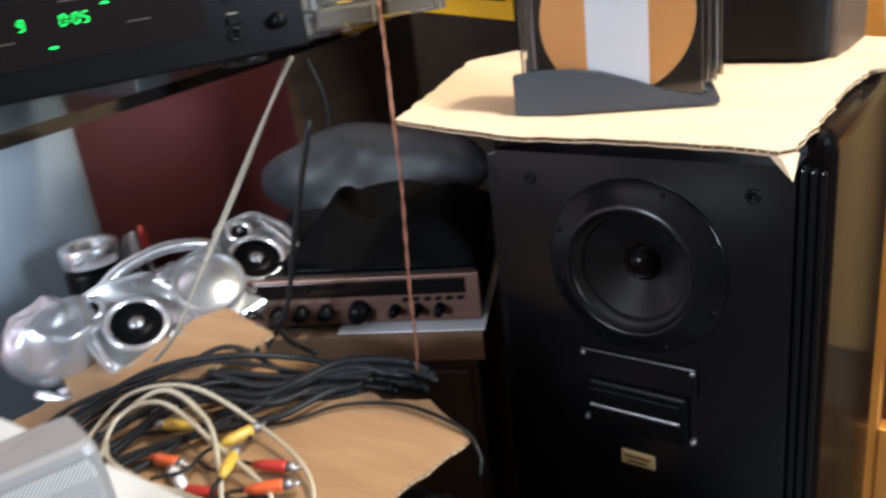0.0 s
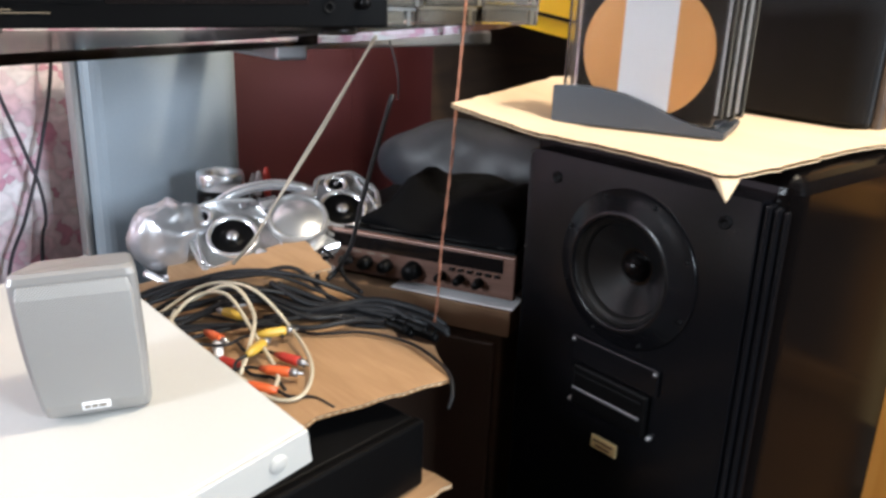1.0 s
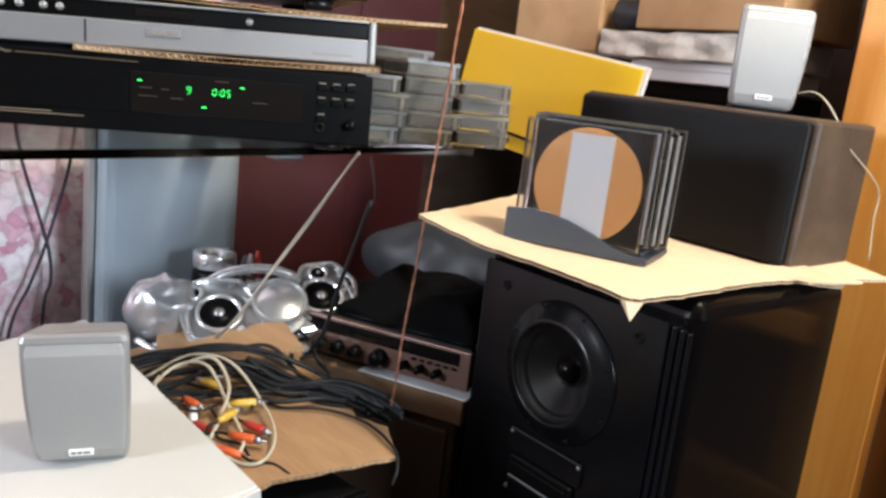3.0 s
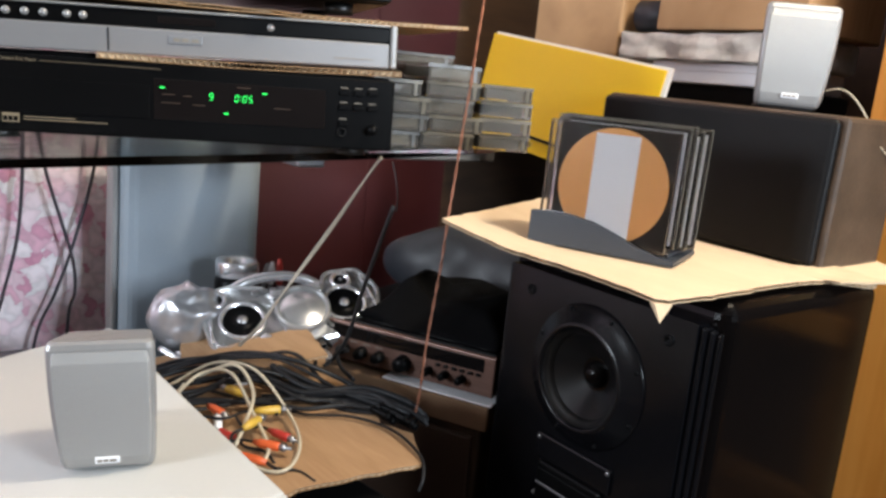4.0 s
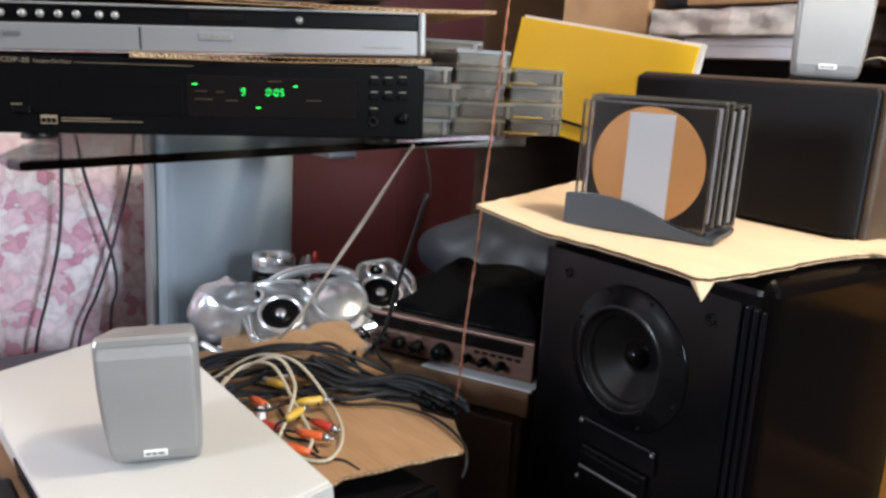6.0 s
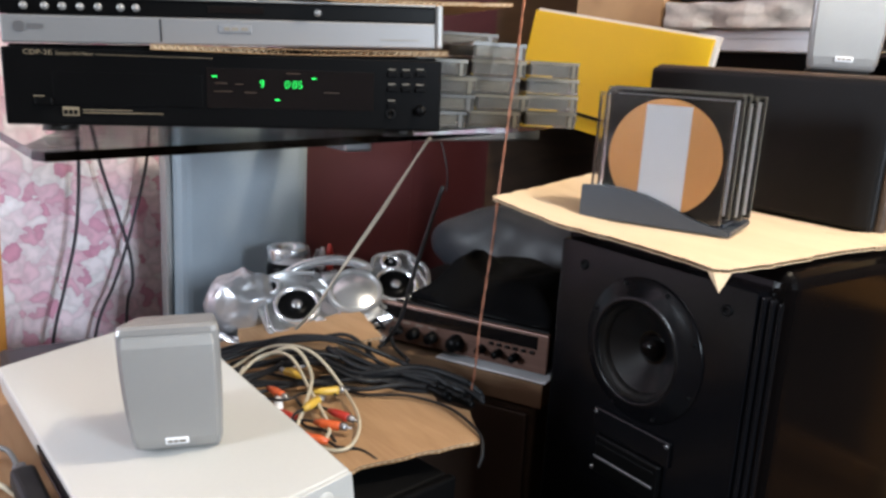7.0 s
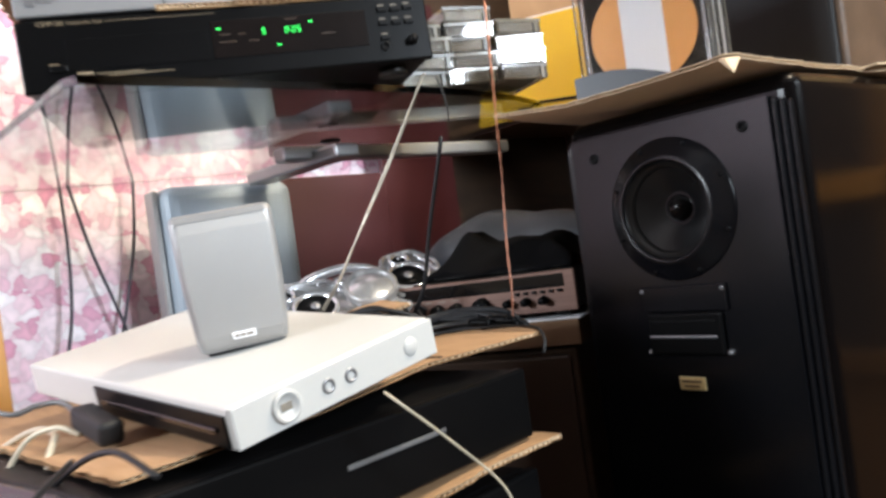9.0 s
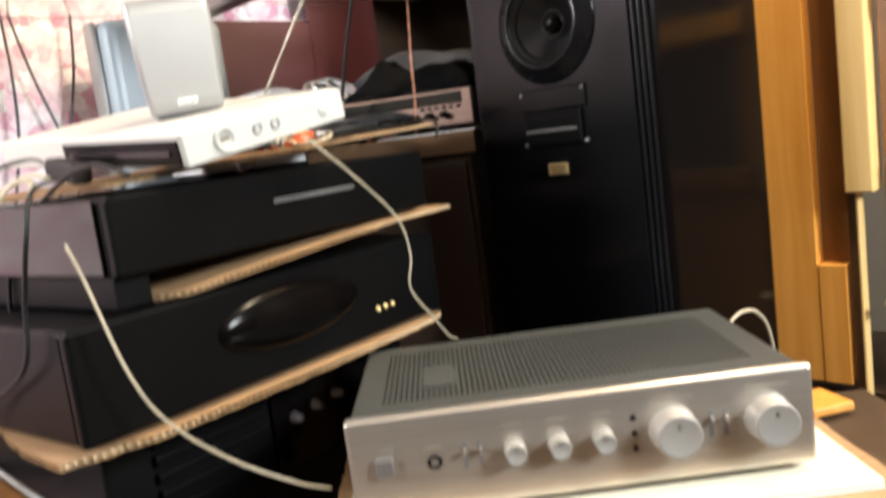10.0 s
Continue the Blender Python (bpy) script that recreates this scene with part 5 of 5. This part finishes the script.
for face in (left_face, right_face):
    part("speaker_panel", plate_loft(face, ((1.0, -0.004), (1.0, 0.003), (0.965, 0.0062), (0.93, 0.0050), (0.90, 0.0046))), PANEL_SILVER, stereo, "grey speaker panel")
    part("panel_bead", plate_loft(face, ((0.905, 0.0046), (0.895, 0.0075), (0.875, 0.0078), (0.862, 0.0046))), CHROME_FOIL, stereo, "bright bead round the panel", True)
part("centre_bar", box((-0.028, 0.018, -0.002), (0.050, 0.034, 0.010), 0.004, 3), CHROME_FOIL, stereo, "silver key strip")
for sx in (-1, 1):
    cx = sx * 0.0745
    for nm, r, px, py in (("woofer", 0.0285, cx, -0.010), ("tweeter", 0.0115, cx - 0.030 if sx < 0 else cx + 0.006, 0.033)):
        part(nm + "_ring", lathe([(r + 0.005, 0.0052), (r + 0.004, 0.0105), (r + 0.001, 0.011), (r - 0.002, 0.006)], 40, "z", (px, py, 0)), CHROME_FOIL, stereo, "", True)
        part(nm, lathe([(r - 0.0015, 0.0068), (r * 0.7, 0.0058), (r * 0.36, 0.0055), (r * 0.3, 0.009), (0, 0.011)], 36, "z", (px, py, 0)), BLACK, stereo, "black driver", True)
        part(nm + "_cap", lathe([(r * 0.26, 0.0095), (r * 0.15, 0.0125), (0, 0.0132)], 20, "z", (px, py, 0)), STEEL, stereo, "", True)
    part("corner_rib", tube([(cx + sx * 0.046, -0.040, 0.006), (cx + sx * 0.042, 0.0, 0.008), (cx + sx * 0.036, 0.036, 0.006)], 0.0022, 8, 8), CHROME_FOIL, stereo, "", True)
for i in range(4):
    part("key", box((-0.052 + i * 0.013, 0.030, 0.005), (-0.042 + i * 0.013, 0.039, 0.0085), 0.001), STEEL, stereo)
part("handle", tube([(-0.085, 0.058, -0.012), (-0.05, 0.068, -0.004), (-0.005, 0.066, 0.0), (0.03, 0.056, -0.004), (0.052, 0.046, -0.012)], 0.0075, 10, 8), CHROME_FOIL, stereo, "folded silver handle", True)
b2 = lathe([(0.0335, 0.012), (0.0355, 0.0165), (0.0385, 0.0165), (0.0400, 0.010), (0.0395, -0.002)], 48, "z", (0.012, -0.010, 0))
part("lid_ring", b2, SILVER, stereo, "round silver lid rim", True)
part("lid_dish", lathe([(0.0, 0.019), (0.014, 0.0182), (0.026, 0.0150), (0.0337, 0.0120)], 40, "z", (0.012, -0.010, 0)), CHROME_FOIL, stereo, "shiny lid", True)


def foil_sheet(name, m, size, amp, label, seed):
    ob = thing(name, m, label, "plastic wrap", "crumpled wrap round the stereo")
    b3 = grid_sheet(ragged([(-size[0], -size[1]), (size[0], -size[1]), (size[0] * 0.9, size[1]), (-size[0] * 0.9, size[1])], 0.006, 0.012, seed), lambda x, y: 0.0, 0.0012, 0.006)
    for v in b3.verts:
        p = v.co.copy()
        v.co.z += amp * (noise.noise(Vector((p.x * 22 + seed, p.y * 22, 0))) + 0.5 * abs(noise.noise(Vector((p.x * 55, p.y * 55 + seed, 0))))) - 6.0 * p.x * p.x - 5.0 * p.y * p.y
    part("film", b3, CHROME_FOIL, ob, "", True)
    return ob


FOIL = material("crumpled_foil", (0.50, 0.51, 0.535), 0.3, 0.75, 0.15, 40, 0.2, 120)
bag2 = thing("foil_bag", pose(-0.543, -0.222, 0.942, 0, 0, 60), "crumpled silver foil bag at the end of the stereo", "foil bag")
b2 = bmesh.new()
bmesh.ops.create_icosphere(b2, subdivisions=5, radius=1)
for v in b2.verts:
    d = v.co.copy()
    fold = 0.16 * (1 - 2.0 * abs(noise.noise(Vector((d.x * 0.9 + 3, d.y * 0.9, d.z * 1.2))))) + 0.10 * abs(noise.noise(Vector((d.x * 2.6, d.y * 2.6 + 5, d.z * 1.4))))
    v.co = Vector((d.x * 0.056, d.y * 0.042, 0.050 + d.z * 0.050)) * (0.88 + fold * 0.7)
part("bag", b2, FOIL, bag2, "", True)
part("rolled_hem", tube([(-0.03, -0.03, 0.012), (0.0, -0.046, 0.006), (0.03, -0.035, 0.012), (0.045, -0.01, 0.02)], 0.005, 8, 6), CHROME_FOIL, bag2, "", True)
foil_sheet("plastic_wrap", pose(-0.430, -0.135, 0.972, 48, -9, 76), (0.085, 0.02), 0.008, "shiny wrap folded along the stereo's front", 7)
for i, (x, y, z, rz) in enumerate(((-0.485, -0.03, 0.943, 40), (-0.48, -0.025, 0.952, 33), (-0.49, -0.02, 0.961, 46))):
    ob = thing("silver_strip", pose(x, y, z, 2, 2, rz), "flat silver trim strip in the heap", "trim", "silver trim strips")
    part("strip", box((-0.06, -0.03, 0), (0.08, 0.03, 0.007), 0.0025, 3), STEEL, ob)
    part("groove", box((-0.055, -0.0312, 0.002), (0.075, -0.0301, 0.0045), 0.0004), SILVER, ob)
tape = thing("tape_roll", pose(-0.690, -0.085, 0.9405), "roll of silver tape on a black drum", "tape roll")
part("tape", lathe([(0.018, 0.056), (0.019, 0.092), (0.034, 0.094), (0.0355, 0.091), (0.0355, 0.070), (0.033, 0.068), (0.018, 0.068)], 40, "z"), CHROME_FOIL, tape, "", True)
part("core", lathe([(0.0, 0.0), (0.034, 0.0), (0.036, 0.004), (0.036, 0.058), (0.033, 0.067), (0.0, 0.067)], 40, "z"), BLACK, tape, "black plastic drum", True)
for k, (mat, dx, dz) in enumerate(((RED_PLUG, 0.0, 0.0), (PAPER, -0.016, -0.008), (SILVER, -0.028, -0.012))):
    ob = thing("standing_plug", pose(-0.70 + dx * 0.6, 0.0 + dx, 0.941, 6 - 5 * k, 8, 0), ("red plug" if k == 0 else "pale plug") + " standing up behind the silver stereo", "plug", "plugs behind the stereo")
    part("sleeve", lathe([(0, 0.045), (0.0055, 0.045), (0.0065, 0.055), (0.006, 0.078 + dz), (0.003, 0.092 + dz), (0, 0.093 + dz)], 16, "z"), mat, ob, "", True)
    part("stem", lathe([(0, 0), (0.004, 0), (0.004, 0.0448), (0, 0.0448)], 12, "z"), STEEL, ob, "", True)

# ---- silver amplifier in front ----
aturn = math.degrees(math.atan2(0.300, 0.284))
AMP = pose(0.108, -0.474, 0.612, 0, 0, aturn)
amp = thing("silver_amplifier", AMP, "brushed silver amplifier with round knobs and a grey vented top", "amplifier")
part("cover", box((0.004, 0.013, 0.002), (0.409, 0.25, 0.087), 0.003), AMP_TOP, amp, "grey vented steel cover")
part("faceplate", box((0, 0, 0), (0.413, 0.0125, 0.0905), 0.0042, 5), ALU, amp, "brushed aluminium front")
# vent slots are not cut: thin boxes carry the openings' shade as dark grey
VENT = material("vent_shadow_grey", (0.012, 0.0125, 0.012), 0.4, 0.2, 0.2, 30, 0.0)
slot_shade = bmesh.new()
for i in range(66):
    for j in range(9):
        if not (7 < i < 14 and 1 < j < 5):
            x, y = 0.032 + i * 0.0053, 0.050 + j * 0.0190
            box((x, y, 0.0868), (x + 0.0024, y + 0.0150, 0.0873), 0, 1, slot_shade)
tagged(part("perforation", slot_shade, VENT, amp), kind="stuff")
part("inner_board", box((0.07, 0.08, 0.0871), (0.10, 0.15, 0.0877), 0.0002), AMP_TOP, amp)
KNOB = material("pale_satin_knob", (0.27, 0.255, 0.235), 0.45, 0.25, 0.1, 40, 0.05)
for x, r, d in ((0.147, 0.0095, 0.017), (0.186, 0.0095, 0.017), (0.225, 0.0095, 0.017), (0.287, 0.0205, 0.024), (0.371, 0.0205, 0.024)):
    k = part("knob", lathe([(r * 1.04, 0), (r, 0.002), (r * 0.97, d - 0.0015), (r * 0.9, d), (r * 0.82, d - 0.0006), (0, d - 0.0006)], 40, "y", (x, 0, 0.048)), KNOB, amp, "pale turned knob", True)
    part("pointer", box((x - 0.0006, -d - 0.0003, 0.048 + r * 0.35), (x + 0.0006, -d + 0.0004, 0.048 + r * 0.6)), STEEL, k)
for x in (0.103, 0.117, 0.321, 0.334):
    part("lever_slot", box((x - 0.0022, -0.0004, 0.036), (x + 0.0022, 0.001, 0.060), 0.0003), STEEL, amp)
    part("lever", box((x - 0.0012, -0.008, 0.050), (x + 0.0012, -0.0005, 0.055), 0.0006), ALU, amp)
part("power_button", box((0.024, -0.006, 0.038), (0.040, 0, 0.054), 0.001), STEEL, amp, "square grey power button")
part("headphone_jack", lathe([(0, -0.003), (0.0038, -0.003), (0.0042, 0.0014), (0.0062, 0.0014), (0.0066, 0)], 24, "y", (0.076, 0, 0.045)), BLACK, amp, "", True)
for z in (0.034, 0.048, 0.062):
    part("indicator", lathe([(0, 0.0012), (0.0026, 0.001), (0.0028, 0)], 14, "y", (0.253, 0, z)), BLACK, amp, "", True)
for x, z, w in ((0.137, 0.069, 0.02), (0.176, 0.069, 0.02), (0.215, 0.069, 0.02), (0.268, 0.075, 0.038), (0.352, 0.075, 0.038), (0.03, 0.06, 0.012), (0.068, 0.058, 0.015)):
    bars(amp, [(x, z, w, 0.0013)], 0, PRINT)
for fx, fy in ((0.05, 0.04), (0.36, 0.04), (0.05, 0.22), (0.36, 0.22)):
    part("foot", lathe([(0, -0.0085), (0.016, -0.0085), (0.018, 0.002), (0, 0.002)], 20, "z", (fx, fy, 0)), RUBBER, amp, "", True)
PALE = material("pale_foam", (0.72, 0.66, 0.52), 0.7, 0, 0.06, 20, 0.1)
wbd = thing("white_board", AMP @ pose(0, 0, -0.0085 - 0.0085), "pale foam board under the silver amplifier", "board")
part("foam_sheet", box((-0.012, -0.03, 0.0015), (0.455, 0.235, 0.0083), 0.0015), PALE, wbd)
part("backing_sheet", box((-0.012, -0.03, 0.0), (0.455, 0.235, 0.0013), 0.0004), PAPER, wbd)
cardboard("cardboard_mat", [(-0.03, -0.06), (0.478, -0.05), (0.474, 0.215), (-0.03, 0.215)], lambda x, y: 0.0, "brown cardboard under the pale board", thick=0.005, mat=KRAFT, place=AMP @ pose(0, 0, -0.0225), seed=31)
st = thing("low_table", AMP @ pose(0, 0, -0.612), "dark low table carrying the silver amplifier", "table")
part("tabletop", box((-0.02, -0.05, 0.56), (0.57, 0.22, 0.589), 0.004), DARK_WOOD, st)
for x in (0.0, 0.51):
    for y in (-0.03, 0.16):
        part("leg", box((x, y, 0), (x + 0.04, y + 0.04, 0.5598), 0.003), DARK_WOOD, st)
cable("amplifier_lead", [(0.222, -0.012, 0.665), (0.228, 0.0, 0.68), (0.236, 0.02, 0.69), (0.24, 0.05, 0.68), (0.24, 0.08, 0.64), (0.24, 0.11, 0.5)], 0.0019, CREAM, "pale lead behind the silver amplifier")

off = thing("wood_offcut", AMP @ pose(0.472, 0.135, -0.0172, 0, 0, 12), "orange wooden offcut lying beside the silver amplifier", "wood piece")
part("block", box((0, 0, 0), (0.05, 0.055, 0.009), 0.0015), WOOD, off)


# ---- beside and behind the black stack ----
chest = thing("brown_chest", pose(-0.60, -0.53, 0), "reddish brown wooden chest with a white top edge", "chest")
part("body", box((-0.22, 0.004, 0.0), (0.16, 0.22, 0.796), 0.003), streaked("reddish_veneer", (0.13, 0.045, 0.03), (0.19, 0.07, 0.045), (8, 8, 0.7), 4, 0.42, 0.08), chest)
part("top_edge", box((-0.225, 0.0, 0.7965), (0.165, 0.224, 0.810), 0.003), WHITE, chest, "white edged top")
crate_box = thing("grey_case", pose(-0.60, -0.52, 0.8105), "dark grey case standing on the brown chest", "case")
part("shell", box((-0.12, 0.0, 0.0), (0.16, 0.19, 0.100), 0.006, 3), SLATE, crate_box)
part("lid_seam", box((-0.121, -0.0015, 0.070), (0.161, 0.0, 0.074), 0.0005), BLACK, crate_box)
cable("black_cable", [(-0.10, -0.60, 0.945), (-0.03, -0.645, 0.935), (-0.015, -0.66, 0.899), (-0.043, -0.662, 0.848), (-0.060, -0.668, 0.79), (-0.145, -0.682, 0.746), (-0.200, -0.705, 0.70), (-0.22, -0.70, 0.60)], 0.0022, CABLE, "black cable looping down beside the black components")
seat = thing("side_table", pose(-0.33, -0.655, 0), "low orange-brown wooden table with a white edge", "table")
part("tabletop", box((-0.24, -0.30, 0.625), (0.22, -0.006, 0.648), 0.004), DOOR, seat)
part("edging", tube([(-0.24, 0.0, 0.640), (0.22, 0.0, 0.640)], 0.0055, 10), WHITE, seat, "rounded white edging", True)
for x in (-0.22, 0.18):
    for y in (-0.28, -0.05):
        part("leg", box((x, y, 0), (x + 0.03, y + 0.03, 0.6248), 0.003), DOOR, seat)
